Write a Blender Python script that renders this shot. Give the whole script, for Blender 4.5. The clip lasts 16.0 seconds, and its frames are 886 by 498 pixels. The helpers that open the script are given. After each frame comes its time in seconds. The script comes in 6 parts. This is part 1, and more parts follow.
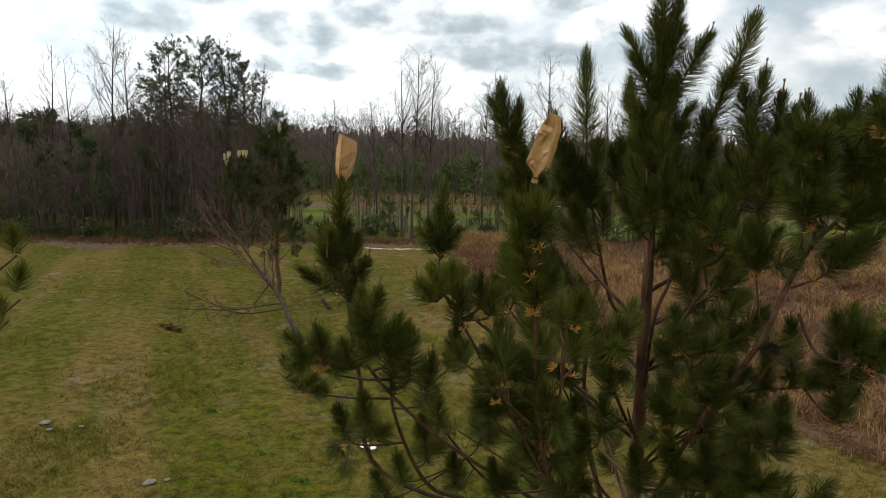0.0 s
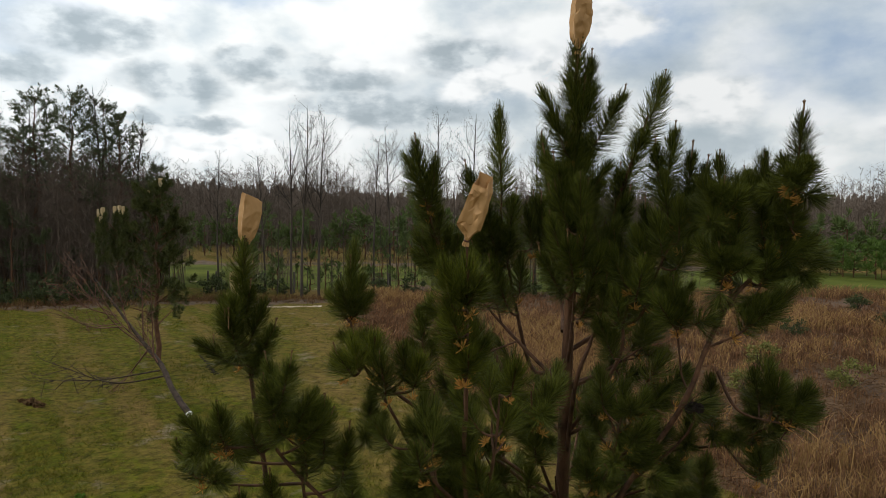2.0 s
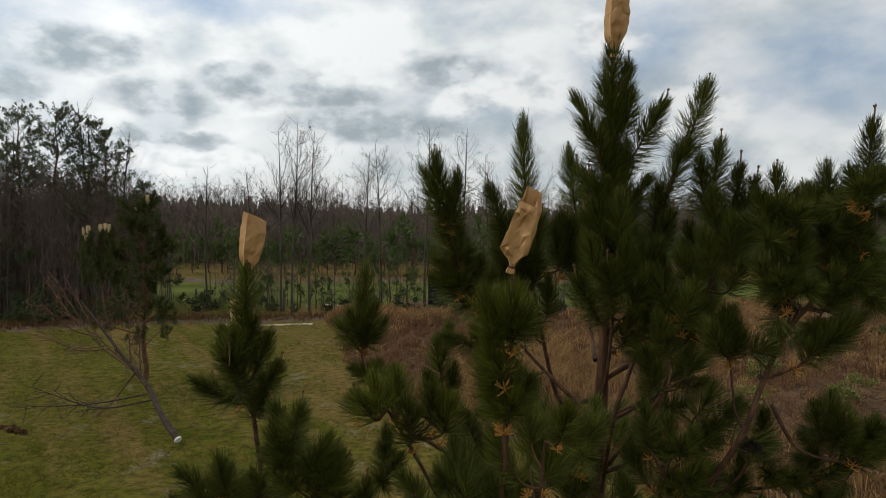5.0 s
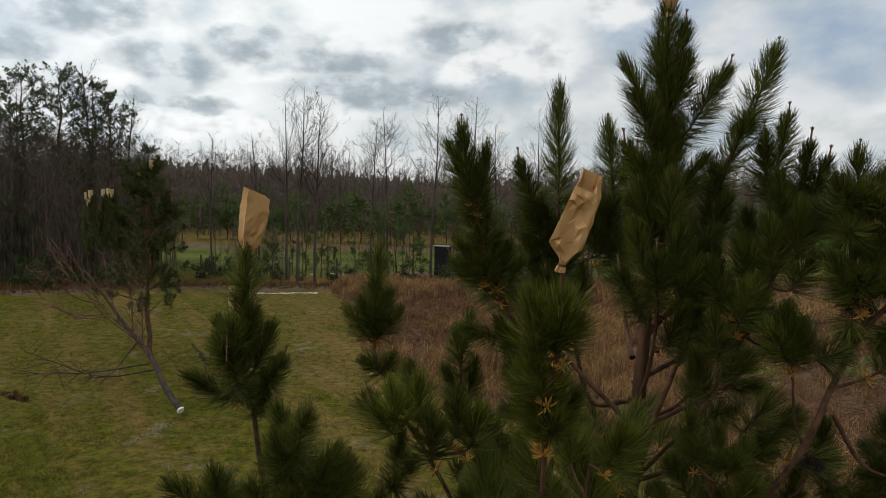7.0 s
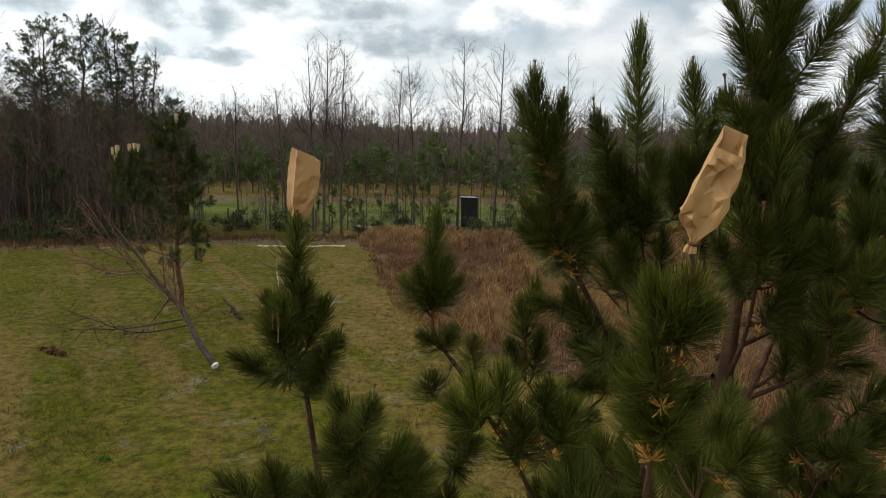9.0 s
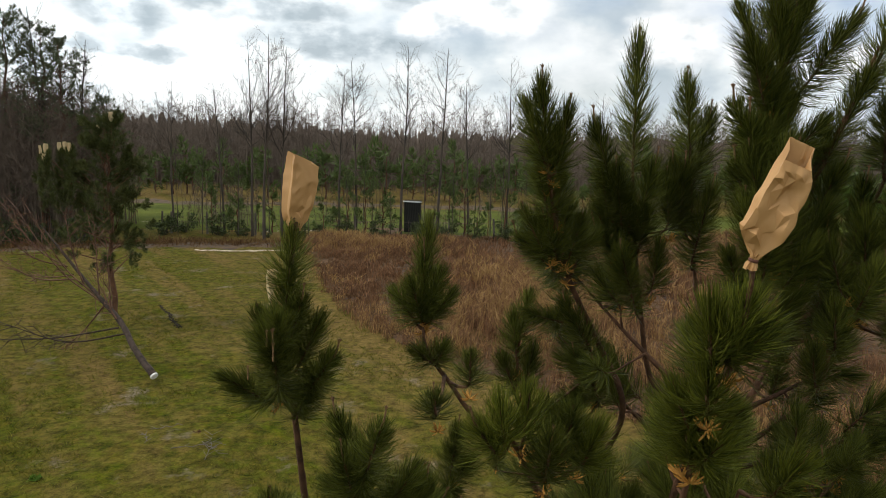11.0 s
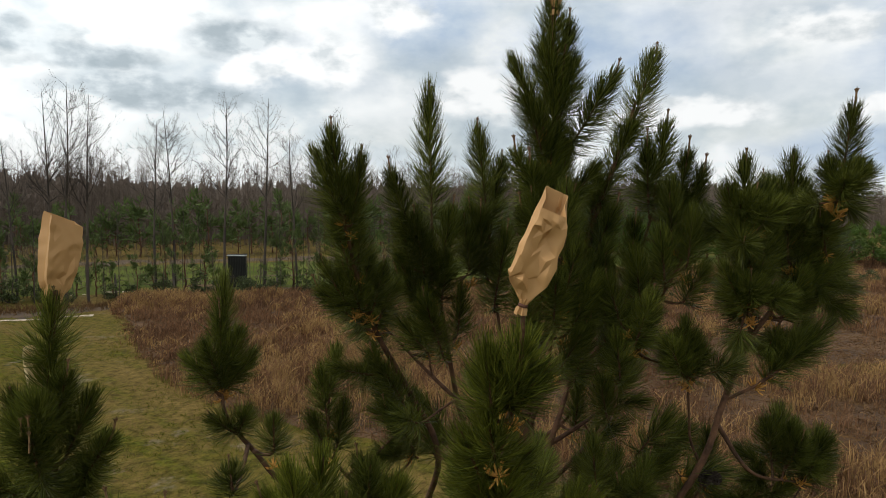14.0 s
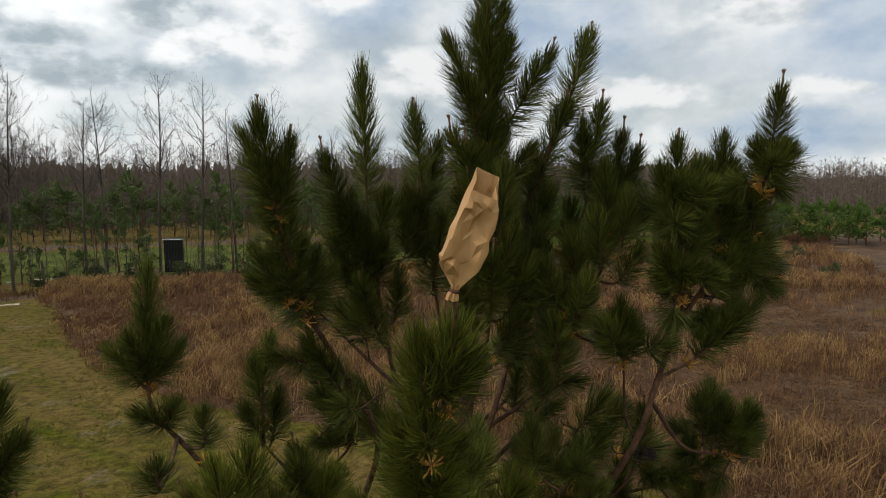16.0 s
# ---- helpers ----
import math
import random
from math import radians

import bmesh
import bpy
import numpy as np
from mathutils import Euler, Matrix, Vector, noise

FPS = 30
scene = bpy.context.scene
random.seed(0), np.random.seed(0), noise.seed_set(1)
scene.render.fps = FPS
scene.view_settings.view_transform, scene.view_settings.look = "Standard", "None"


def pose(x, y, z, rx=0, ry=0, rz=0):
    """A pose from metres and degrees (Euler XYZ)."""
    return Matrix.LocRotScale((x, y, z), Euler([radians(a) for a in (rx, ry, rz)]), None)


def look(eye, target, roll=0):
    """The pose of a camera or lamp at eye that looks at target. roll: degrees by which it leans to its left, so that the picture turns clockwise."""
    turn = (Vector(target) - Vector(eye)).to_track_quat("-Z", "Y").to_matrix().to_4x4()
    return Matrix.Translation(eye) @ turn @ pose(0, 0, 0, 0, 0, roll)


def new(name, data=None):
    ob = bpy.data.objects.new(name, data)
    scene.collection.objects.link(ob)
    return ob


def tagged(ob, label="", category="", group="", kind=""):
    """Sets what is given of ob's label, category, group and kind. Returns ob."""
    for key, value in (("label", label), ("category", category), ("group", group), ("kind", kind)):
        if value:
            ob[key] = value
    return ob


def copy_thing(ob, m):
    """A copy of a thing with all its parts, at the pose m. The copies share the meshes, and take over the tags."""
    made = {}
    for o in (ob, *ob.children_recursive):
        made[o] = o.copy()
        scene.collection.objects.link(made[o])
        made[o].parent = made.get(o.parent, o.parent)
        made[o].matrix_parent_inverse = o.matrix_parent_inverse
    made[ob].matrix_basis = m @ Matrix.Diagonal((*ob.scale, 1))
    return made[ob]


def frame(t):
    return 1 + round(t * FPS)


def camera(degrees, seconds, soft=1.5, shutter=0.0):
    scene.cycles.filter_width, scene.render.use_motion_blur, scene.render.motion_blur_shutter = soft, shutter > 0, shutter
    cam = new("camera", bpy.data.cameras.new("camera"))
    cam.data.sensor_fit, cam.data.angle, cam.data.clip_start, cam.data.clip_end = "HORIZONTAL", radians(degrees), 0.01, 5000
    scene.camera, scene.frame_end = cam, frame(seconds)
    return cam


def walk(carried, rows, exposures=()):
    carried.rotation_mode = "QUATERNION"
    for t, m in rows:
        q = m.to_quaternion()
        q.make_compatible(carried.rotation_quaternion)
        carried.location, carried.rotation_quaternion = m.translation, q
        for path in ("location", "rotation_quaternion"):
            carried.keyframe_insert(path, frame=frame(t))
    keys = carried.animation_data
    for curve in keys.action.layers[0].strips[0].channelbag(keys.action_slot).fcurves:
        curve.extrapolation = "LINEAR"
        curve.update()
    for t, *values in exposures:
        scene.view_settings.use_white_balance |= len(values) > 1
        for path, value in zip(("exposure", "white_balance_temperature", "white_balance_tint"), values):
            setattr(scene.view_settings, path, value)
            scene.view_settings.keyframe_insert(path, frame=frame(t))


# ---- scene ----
cam = camera(66.3, 16.0, soft=0.8)
PATH = [
    (0, (0.801, -1.605, 5.72), (0.337, 0.321, 5.447), 0.6),
    (0.5, (0.753, -1.518, 5.742), (0.392, 0.44, 5.546), 0.4),
    (1, (0.66, -1.476, 5.741), (0.375, 0.497, 5.579), -0.4),
    (1.5, (0.583, -1.417, 5.746), (0.346, 0.565, 5.62), 0.5),
    (2, (0.553, -1.342, 5.758), (0.406, 0.65, 5.645), 0.4),
    (2.5, (0.528, -1.306, 5.744), (0.414, 0.688, 5.632), -0.8),
    (3, (0.5, -1.174, 5.76), (0.382, 0.821, 5.67), -0.2),
    (3.5, (0.478, -1.043, 5.776), (0.365, 0.952, 5.713), -0.3),
    (4, (0.425, -0.989, 5.778), (0.304, 1.006, 5.717), -0.6),
    (6.5, (0.151, -0.537, 5.835), (0.04, 1.456, 5.711), 1.2),
    (7, (0.143, -0.383, 5.853), (0.015, 1.606, 5.693), 1.0),
    (7.5, (0.115, -0.303, 5.862), (-0.038, 1.68, 5.648), 0.0),
    (8, (0.071, -0.17, 5.885), (-0.105, 1.807, 5.638), -0.3),
    (8.5, (-0.016, -0.05, 5.896), (-0.222, 1.916, 5.589), 0.4),
    (11, (-0.458, 0.175, 5.9), (-0.471, 2.154, 5.609), 1.3),
    (11.5, (-0.405, 0.285, 5.884), (-0.379, 2.268, 5.627), 1.9),
    (12, (-0.369, 0.406, 5.873), (-0.297, 2.39, 5.626), 0.5),
    (12.5, (-0.334, 0.365, 5.878), (-0.214, 2.342, 5.602), -2.3),
    (13, (-0.307, 0.319, 5.895), (-0.009, 2.277, 5.622), -2.0),
    (13.5, (-0.269, 0.21, 5.916), (0.168, 2.151, 5.714), -3.9),
    (14, (-0.277, 0.234, 5.917), (0.195, 2.172, 5.771), -0.2),
    (14.5, (-0.282, 0.231, 5.938), (0.288, 2.146, 5.844), -0.3),
    (15, (-0.251, 0.231, 5.928), (0.373, 2.129, 5.829), -0.1),
    (15.5, (-0.211, 0.313, 5.938), (0.437, 2.198, 5.77), 0.6),
    (16, (-0.216, 0.294, 5.921), (0.413, 2.182, 5.718), -0.5),
]
EXPOSURES = [(0, -0.07), (1.0, -0.19), (2.0, -0.36), (3.5, -0.46), (4.5, -0.53), (6.5, -0.54), (7.5, -0.36), (8.5, -0.22), (11, -0.03), (12, -0.05), (13, -0.12), (14.5, -0.24), (15.5, -0.34), (16, -0.34)]
walk(cam, [(t, look(eye, target, roll)) for t, eye, target, roll in PATH], EXPOSURES)

# ---------------------------------------------------------------- light
SUN_EL, SUN_AZ = 46.0, -82.0          # azimuth: degrees clockwise from +y
world = bpy.data.worlds.new("sky")
scene.world = world
world.use_nodes = True


# clouds over the field: azimuth and height of the middle in degrees, half width and half height, tone
GREY_CLOUDS = [(-25.5, 9.7, 3.6, 1.6), (-31.5, 12.7, 4.8, 1.6), (-19.8, 11.6, 3.0, 1.2), (-9.6, 8.4, 7.6, 1.25), (-36.5, 10.0, 2.6, 1.3), (-13.0, 10.6, 5.0, 1.1), (-25.0, 7.0, 4.5, 0.6), (-3.0, 12.6, 4.2, 1.4)]
BLUE_GAPS = [(49.5, 10.5, 4.6, 4.6), (12.8, 14.8, 4.8, 2.6), (27.0, 11.5, 7.0, 3.6), (-21.0, 17.0, 6.0, 1.2), (45.5, 3.2, 7.0, 1.6)]
WHITE_CLOUDS = [(-1.4, 10.2, 3.2, 1.3), (-23.0, 5.2, 7.0, 1.1), (3.6, 10.9, 4.2, 1.9), (9.8, 15.2, 3.2, 1.6), (42.4, 12.2, 3.8, 1.3), (34.0, 6.6, 5.5, 1.2), (46.5, 6.5, 3.4, 0.8), (17.0, 8.6, 4.0, 2.0)]


def sky():
    nt = world.node_tree
    nt.nodes.clear()
    link = nt.links.new

    def math_node(op, a, b=None, clamp=False):
        n = nt.nodes.new("ShaderNodeMath")
        n.operation, n.use_clamp = op, clamp
        for k, v in enumerate((a, b)):
            if v is None:
                continue
            if isinstance(v, (int, float)):
                n.inputs[k].default_value = v
            else:
                link(v, n.inputs[k])
        return n.outputs[0]

    def vec_node(op, a, b):
        n = nt.nodes.new("ShaderNodeVectorMath")
        n.operation = op
        for k, v in enumerate((a, b)):
            if isinstance(v, tuple):
                n.inputs[k].default_value = v
            else:
                link(v, n.inputs[k])
        return n

    def noise_of(vec, scale, detail, rough, key="Fac"):
        n = nt.nodes.new("ShaderNodeTexNoise")
        n.inputs["Scale"].default_value, n.inputs["Detail"].default_value, n.inputs["Roughness"].default_value = scale, detail, rough
        link(vec, n.inputs["Vector"])
        return n.outputs[key]

    def ramp(fac, stops):
        r = nt.nodes.new("ShaderNodeValToRGB")
        els = r.color_ramp.elements
        while len(els) < len(stops):
            els.new(0.5)
        for e, (p, c) in zip(els, stops):
            e.position, e.color = p, (*c, 1)
        link(fac, r.inputs[0])
        return r.outputs[0]

    def mixed(fac, a, b):
        m = nt.nodes.new("ShaderNodeMix")
        m.data_type = "RGBA"
        link(fac, m.inputs["Factor"])
        for k, v in ((6, a), (7, b)):
            if isinstance(v, tuple):
                m.inputs[k].default_value = (*v, 1)
            else:
                link(v, m.inputs[k])
        return m.outputs[2]

    out = nt.nodes.new("ShaderNodeOutputWorld")
    bg = nt.nodes.new("ShaderNodeBackground")
    tc = nt.nodes.new("ShaderNodeTexCoord")
    st = nt.nodes.new("ShaderNodeTexSky")
    st.sky_type = "NISHITA"
    st.sun_disc = False
    st.sun_elevation = radians(SUN_EL)
    st.sun_rotation = radians(SUN_AZ)
    st.air_density, st.dust_density = 1.0, 2.0
    blue = vec_node("SCALE", st.outputs[0], (0, 0, 0))
    blue.inputs["Scale"].default_value = 0.13
    sep = nt.nodes.new("ShaderNodeSeparateXYZ")
    link(tc.outputs["Generated"], sep.inputs[0])
    az = math_node("MULTIPLY", math_node("ARCTAN2", sep.outputs["X"], sep.outputs["Y"]), 180 / math.pi)
    el = math_node("MULTIPLY", math_node("ARCSINE", sep.outputs["Z"]), 180 / math.pi)
    # cloud layers look drawn out sideways towards the horizon
    flat = vec_node("MULTIPLY", tc.outputs["Generated"], (1, 1, 1.7)).outputs[0]
    veil = ramp(noise_of(flat, 6.0, 7, 0.52), [(0.34, (0.66, 0.75, 0.81)), (0.42, (0.82, 0.90, 0.94)), (0.48, (0.98, 1.03, 1.04)), (0.55, (1.14, 1.17, 1.17))])
    cover = ramp(noise_of(vec_node("ADD", flat, (4.1, 2.2, 0.0)).outputs[0], 2.6, 7, 0.52), [(0.36, (0.5, 0.5, 0.5)), (0.48, (1, 1, 1))])
    tone = mixed(cover, blue.outputs[0], veil)
    # the heaped clouds, with torn outlines
    spot = nt.nodes.new("ShaderNodeCombineXYZ")
    link(az, spot.inputs[0])
    link(el, spot.inputs[1])
    torn = vec_node("SUBTRACT", noise_of(vec_node("MULTIPLY", spot.outputs[0], (0.55, 1.0, 1.0)).outputs[0], 0.40, 5, 0.52, "Color"), (0.5, 0.5, 0.5)).outputs[0]
    warped = vec_node("ADD", spot.outputs[0], vec_node("MULTIPLY", torn, (6.5, 3.4, 0.0)).outputs[0]).outputs[0]
    grain = noise_of(vec_node("MULTIPLY", spot.outputs[0], (0.6, 1.0, 1.0)).outputs[0], 0.55, 6, 0.52)

    def heap(tone, clouds, colour, soft, most):
        mask = None
        for a, e, da, de in clouds:
            off = vec_node("DIVIDE", vec_node("SUBTRACT", warped, (a, e, 0.0)).outputs[0], (da, de, 1.0)).outputs[0]
            r = vec_node("LENGTH", off, (0, 0, 0)).outputs["Value"]
            m = nt.nodes.new("ShaderNodeMapRange")
            m.interpolation_type = "SMOOTHSTEP"
            for k, v in ((1, 1.0 + soft), (2, 1.0 - soft), (3, 0.0), (4, most)):
                m.inputs[k].default_value = v
            link(r, m.inputs[0])
            mask = m.outputs[0] if mask is None else math_node("MAXIMUM", mask, m.outputs[0])
        return mixed(mask, tone, colour)

    tone = heap(tone, BLUE_GAPS, ramp(grain, [(0.35, (0.38, 0.54, 0.78)), (0.65, (0.62, 0.75, 0.90))]), 0.7, 0.7)
    tone = heap(tone, GREY_CLOUDS, ramp(grain, [(0.38, (0.42, 0.50, 0.55)), (0.50, (0.58, 0.66, 0.71)), (0.62, (0.86, 0.93, 0.96))]), 0.42, 0.92)
    tone = heap(tone, WHITE_CLOUDS, ramp(grain, [(0.34, (0.80, 0.86, 0.89)), (0.52, (1.18, 1.20, 1.20))]), 0.30, 0.95)
    # thin cloud glows towards the sun
    to_sun = (math.sin(radians(SUN_AZ)) * math.cos(radians(SUN_EL)), math.cos(radians(SUN_AZ)) * math.cos(radians(SUN_EL)), math.sin(radians(SUN_EL)))
    glow = nt.nodes.new("ShaderNodeMapRange")
    for k, v in ((1, 0.05), (2, 0.85), (3, 0.94), (4, 1.42)):
        glow.inputs[k].default_value = v
    link(vec_node("DOT_PRODUCT", tc.outputs["Generated"], to_sun).outputs["Value"], glow.inputs[0])
    lit = vec_node("SCALE", tone, (0, 0, 0))
    link(glow.outputs[0], lit.inputs["Scale"])
    link(lit.outputs[0], bg.inputs[0])
    bg.inputs[1].default_value = 1.0
    link(bg.outputs[0], out.inputs[0])


sky()
sun = new("sun", bpy.data.lights.new("sun", "SUN"))
sun.data.energy, sun.data.angle, sun.data.color = 1.8, radians(9), (1.0, 0.94, 0.84)
sun.matrix_world = look((0, 0, 40), (-40 * math.sin(radians(SUN_AZ)) / math.tan(radians(SUN_EL)),
                                     -40 * math.cos(radians(SUN_AZ)) / math.tan(radians(SUN_EL)), 0))


# ---------------------------------------------------------------- materials
def material(name, low, high, rough=0.8, scale=6.0, detail=6.0, bump=0.3, bump_scale=40.0, pick="NOISE",
             through_light=0.0, stretch=(1, 1, 1), coords="Object", dist=0.02, spec=0.3, vary=0.0):
    """Two-colour procedural surface. pick: NOISE, ISLAND (a colour a loose piece) or OBJECT."""
    m = bpy.data.materials.new(name)
    m.use_nodes = True
    nt = m.node_tree
    b = nt.nodes["Principled BSDF"]
    b.inputs["Roughness"].default_value = rough
    b.inputs["Specular IOR Level"].default_value = spec
    tc = nt.nodes.new("ShaderNodeTexCoord")
    mp = nt.nodes.new("ShaderNodeMapping")
    mp.inputs["Scale"].default_value = stretch
    nt.links.new(tc.outputs[coords], mp.inputs[0])
    n = nt.nodes.new("ShaderNodeTexNoise")
    n.inputs["Scale"].default_value, n.inputs["Detail"].default_value = scale, detail
    nt.links.new(mp.outputs[0], n.inputs["Vector"])
    rp = nt.nodes.new("ShaderNodeValToRGB")
    rp.color_ramp.elements[0].color, rp.color_ramp.elements[1].color = (*low, 1), (*high, 1)
    rp.color_ramp.elements[0].position, rp.color_ramp.elements[1].position = 0.3, 0.7
    if pick == "NOISE":
        nt.links.new(n.outputs["Fac"], rp.inputs[0])
    else:
        src = nt.nodes.new("ShaderNodeNewGeometry") if pick == "ISLAND" else nt.nodes.new("ShaderNodeObjectInfo")
        o = src.outputs["Random Per Island"] if pick == "ISLAND" else src.outputs["Random"]
        ad = nt.nodes.new("ShaderNodeMath")
        ad.operation = "MULTIPLY_ADD"
        ad.inputs[1].default_value = 0.6
        nt.links.new(o, ad.inputs[0])
        mu = nt.nodes.new("ShaderNodeMath")
        mu.operation = "MULTIPLY"
        mu.inputs[1].default_value = 0.5
        nt.links.new(n.outputs["Fac"], mu.inputs[0])
        nt.links.new(mu.outputs[0], ad.inputs[2])
        nt.links.new(ad.outputs[0], rp.inputs[0])
        rp.color_ramp.elements[0].position, rp.color_ramp.elements[1].position = 0.15, 0.9
    colour = rp.outputs[0]
    if vary:
        info = nt.nodes.new("ShaderNodeObjectInfo")
        mr = nt.nodes.new("ShaderNodeMapRange")
        mr.inputs[3].default_value, mr.inputs[4].default_value = 1 - vary, 1 + vary
        nt.links.new(info.outputs["Random"], mr.inputs[0])
        sc = nt.nodes.new("ShaderNodeVectorMath")
        sc.operation = "SCALE"
        nt.links.new(colour, sc.inputs[0])
        nt.links.new(mr.outputs[0], sc.inputs["Scale"])
        colour = sc.outputs[0]
    nt.links.new(colour, b.inputs["Base Color"])
    if bump:
        n2 = nt.nodes.new("ShaderNodeTexNoise")
        n2.inputs["Scale"].default_value, n2.inputs["Detail"].default_value = bump_scale, 5
        nt.links.new(mp.outputs[0], n2.inputs["Vector"])
        bp = nt.nodes.new("ShaderNodeBump")
        bp.inputs["Strength"].default_value, bp.inputs["Distance"].default_value = bump, dist
        nt.links.new(n2.outputs["Fac"], bp.inputs["Height"])
        nt.links.new(bp.outputs[0], b.inputs["Normal"])
    if through_light:
        out = nt.nodes["Material Output"]
        tr = nt.nodes.new("ShaderNodeBsdfTranslucent")
        nt.links.new(colour, tr.inputs["Color"])
        mx = nt.nodes.new("ShaderNodeMixShader")
        mx.inputs[0].default_value = through_light
        nt.links.new(b.outputs[0], mx.inputs[1])
        nt.links.new(tr.outputs[0], mx.inputs[2])
        nt.links.new(mx.outputs[0], out.inputs[0])
    return m


M_BARK = material("pine_bark", (0.050, 0.025, 0.013), (0.165, 0.080, 0.041), 0.9, 9, 8, 0.8, 35, stretch=(1, 1, 0.35))
M_TWIG = material("young_bark", (0.042, 0.021, 0.011), (0.140, 0.068, 0.034), 0.85, 14, 6, 0.6, 60)
M_NEEDLE = material("needles", (0.007, 0.016, 0.003), (0.156, 0.168, 0.029), 0.40, 3, 3, 0, pick="ISLAND", through_light=0.2, spec=0.14, vary=0.3)
M_NEEDLE_FRESH = material("fresh_needles", (0.012, 0.024, 0.003), (0.180, 0.190, 0.025), 0.45, 3, 3, 0, pick="ISLAND", through_light=0.25, spec=0.16, vary=0.2)
M_NEEDLE_FAR = material("far_needles", (0.036, 0.056, 0.022), (0.110, 0.130, 0.052), 0.6, 0.6, 3, 0, pick="ISLAND", through_light=0.2)
M_NEEDLE_MID = material("orchard_needles", (0.020, 0.032, 0.009), (0.115, 0.122, 0.036), 0.5, 3, 3, 0, pick="ISLAND", through_light=0.2, spec=0.12)
M_NEEDLE_YOUNG = material("plantation_needles", (0.045, 0.078, 0.018), (0.13, 0.172, 0.045), 0.6, 0.6, 3, 0, pick="ISLAND", through_light=0.2)
M_PLANTATION = material("bright_needles", (0.040, 0.085, 0.012), (0.125, 0.190, 0.030), 0.6, 0.6, 3, 0, pick="ISLAND", through_light=0.25)
M_BUD = material("bud", (0.075, 0.040, 0.020), (0.27, 0.155, 0.070), 0.7, 60, 4, 0.5, 160)
M_POLLEN = material("pollen_cone", (0.34, 0.160, 0.030), (0.56, 0.290, 0.065), 0.8, 40, 3, 0.4, 200)
M_PAPER = material("kraft_paper", (0.37, 0.198, 0.070), (0.51, 0.298, 0.122), 0.6, 4, 7, 0.2, 30, through_light=0.05, dist=0.004, spec=0.35)


def crumple(m, scale, depth):
    """Sharp folds in paper."""
    nt = m.node_tree
    b = nt.nodes["Principled BSDF"]
    tc = nt.nodes.new("ShaderNodeTexCoord")
    last = None
    for s, d in ((scale, depth), (scale * 2.3, depth * 0.45)):
        n = nt.nodes.new("ShaderNodeTexNoise")
        n.inputs["Scale"].default_value, n.inputs["Detail"].default_value = s, 1.5
        nt.links.new(tc.outputs["Object"], n.inputs["Vector"])
        ce = nt.nodes.new("ShaderNodeMath")
        ce.operation = "SUBTRACT"
        ce.inputs[1].default_value = 0.5
        nt.links.new(n.outputs["Fac"], ce.inputs[0])
        ab = nt.nodes.new("ShaderNodeMath")
        ab.operation = "ABSOLUTE"
        nt.links.new(ce.outputs[0], ab.inputs[0])
        bp = nt.nodes.new("ShaderNodeBump")
        bp.inputs["Strength"].default_value, bp.inputs["Distance"].default_value = 0.8, d
        nt.links.new(ab.outputs[0], bp.inputs["Height"])
        if last:
            nt.links.new(last, bp.inputs["Normal"])
        last = bp.outputs[0]
    nt.links.new(last, b.inputs["Normal"])


crumple(M_PAPER, 22, 0.0022)
M_PAPER_PALE = material("weathered_paper", (0.56, 0.43, 0.24), (0.70, 0.57, 0.36), 0.75, 5, 6, 0.2, 30, through_light=0.35)
M_STRING = material("tie", (0.05, 0.02, 0.015), (0.12, 0.05, 0.03), 0.8, 30, 3, 0.3, 80)
M_DRY = material("broomsedge", (0.058, 0.028, 0.014), (0.245, 0.128, 0.061), 0.85, 0.22, 4, 0, pick="ISLAND", through_light=0.25)
M_TURF = material("turf_blades", (0.044, 0.060, 0.004), (0.165, 0.142, 0.024), 0.85, 0.3, 5, 0, pick="ISLAND", through_light=0.35, spec=0.1)
M_BARE = material("grey_bark", (0.026, 0.020, 0.015), (0.078, 0.061, 0.047), 0.9, 2, 5, 0.4, 12, pick="ISLAND")
M_WOODS = material("woods_twigs", (0.070, 0.053, 0.042), (0.180, 0.138, 0.106), 0.9, 0.05, 4, 0, pick="ISLAND")
M_BRUSHWOOD = material("brush_twigs", (0.055, 0.041, 0.031), (0.150, 0.112, 0.084), 0.9, 0.05, 4, 0, pick="ISLAND")
M_BRUSH = material("brush_leaves", (0.020, 0.032, 0.009), (0.070, 0.085, 0.024), 0.7, 0.3, 4, 0, pick="ISLAND", through_light=0.2)
M_YELLOWBUSH = material("broom_leaves", (0.07, 0.085, 0.018), (0.19, 0.18, 0.04), 0.7, 0.8, 4, 0, pick="ISLAND", through_light=0.2)
M_DEADNEEDLE = material("dead_needles", (0.16, 0.07, 0.03), (0.30, 0.15, 0.07), 0.85, 3, 3, 0, pick="ISLAND", through_light=0.2)
M_DEADBARK = material("dead_bark", (0.020, 0.014, 0.010), (0.075, 0.052, 0.039), 0.95, 9, 8, 0.8, 35, stretch=(1, 1, 0.35))
M_DEADTWIG = material("dead_twigs", (0.055, 0.029, 0.019), (0.165, 0.084, 0.052), 0.9, 5, 5, 0.3, 40)
M_WAX = material("white_sealant", (0.62, 0.60, 0.56), (0.82, 0.81, 0.78), 0.6, 25, 4, 0.3, 60)
M_SAND = material("sand", (0.20, 0.155, 0.10), (0.56, 0.47, 0.37), 0.95, 3.0, 7, 0.4, 20)
M_DARKPLY = material("weathered_dark_board", (0.013, 0.014, 0.012), (0.042, 0.041, 0.036), 0.95, 3, 6, 0.4, 20, stretch=(4, 4, 0.4), spec=0.08)
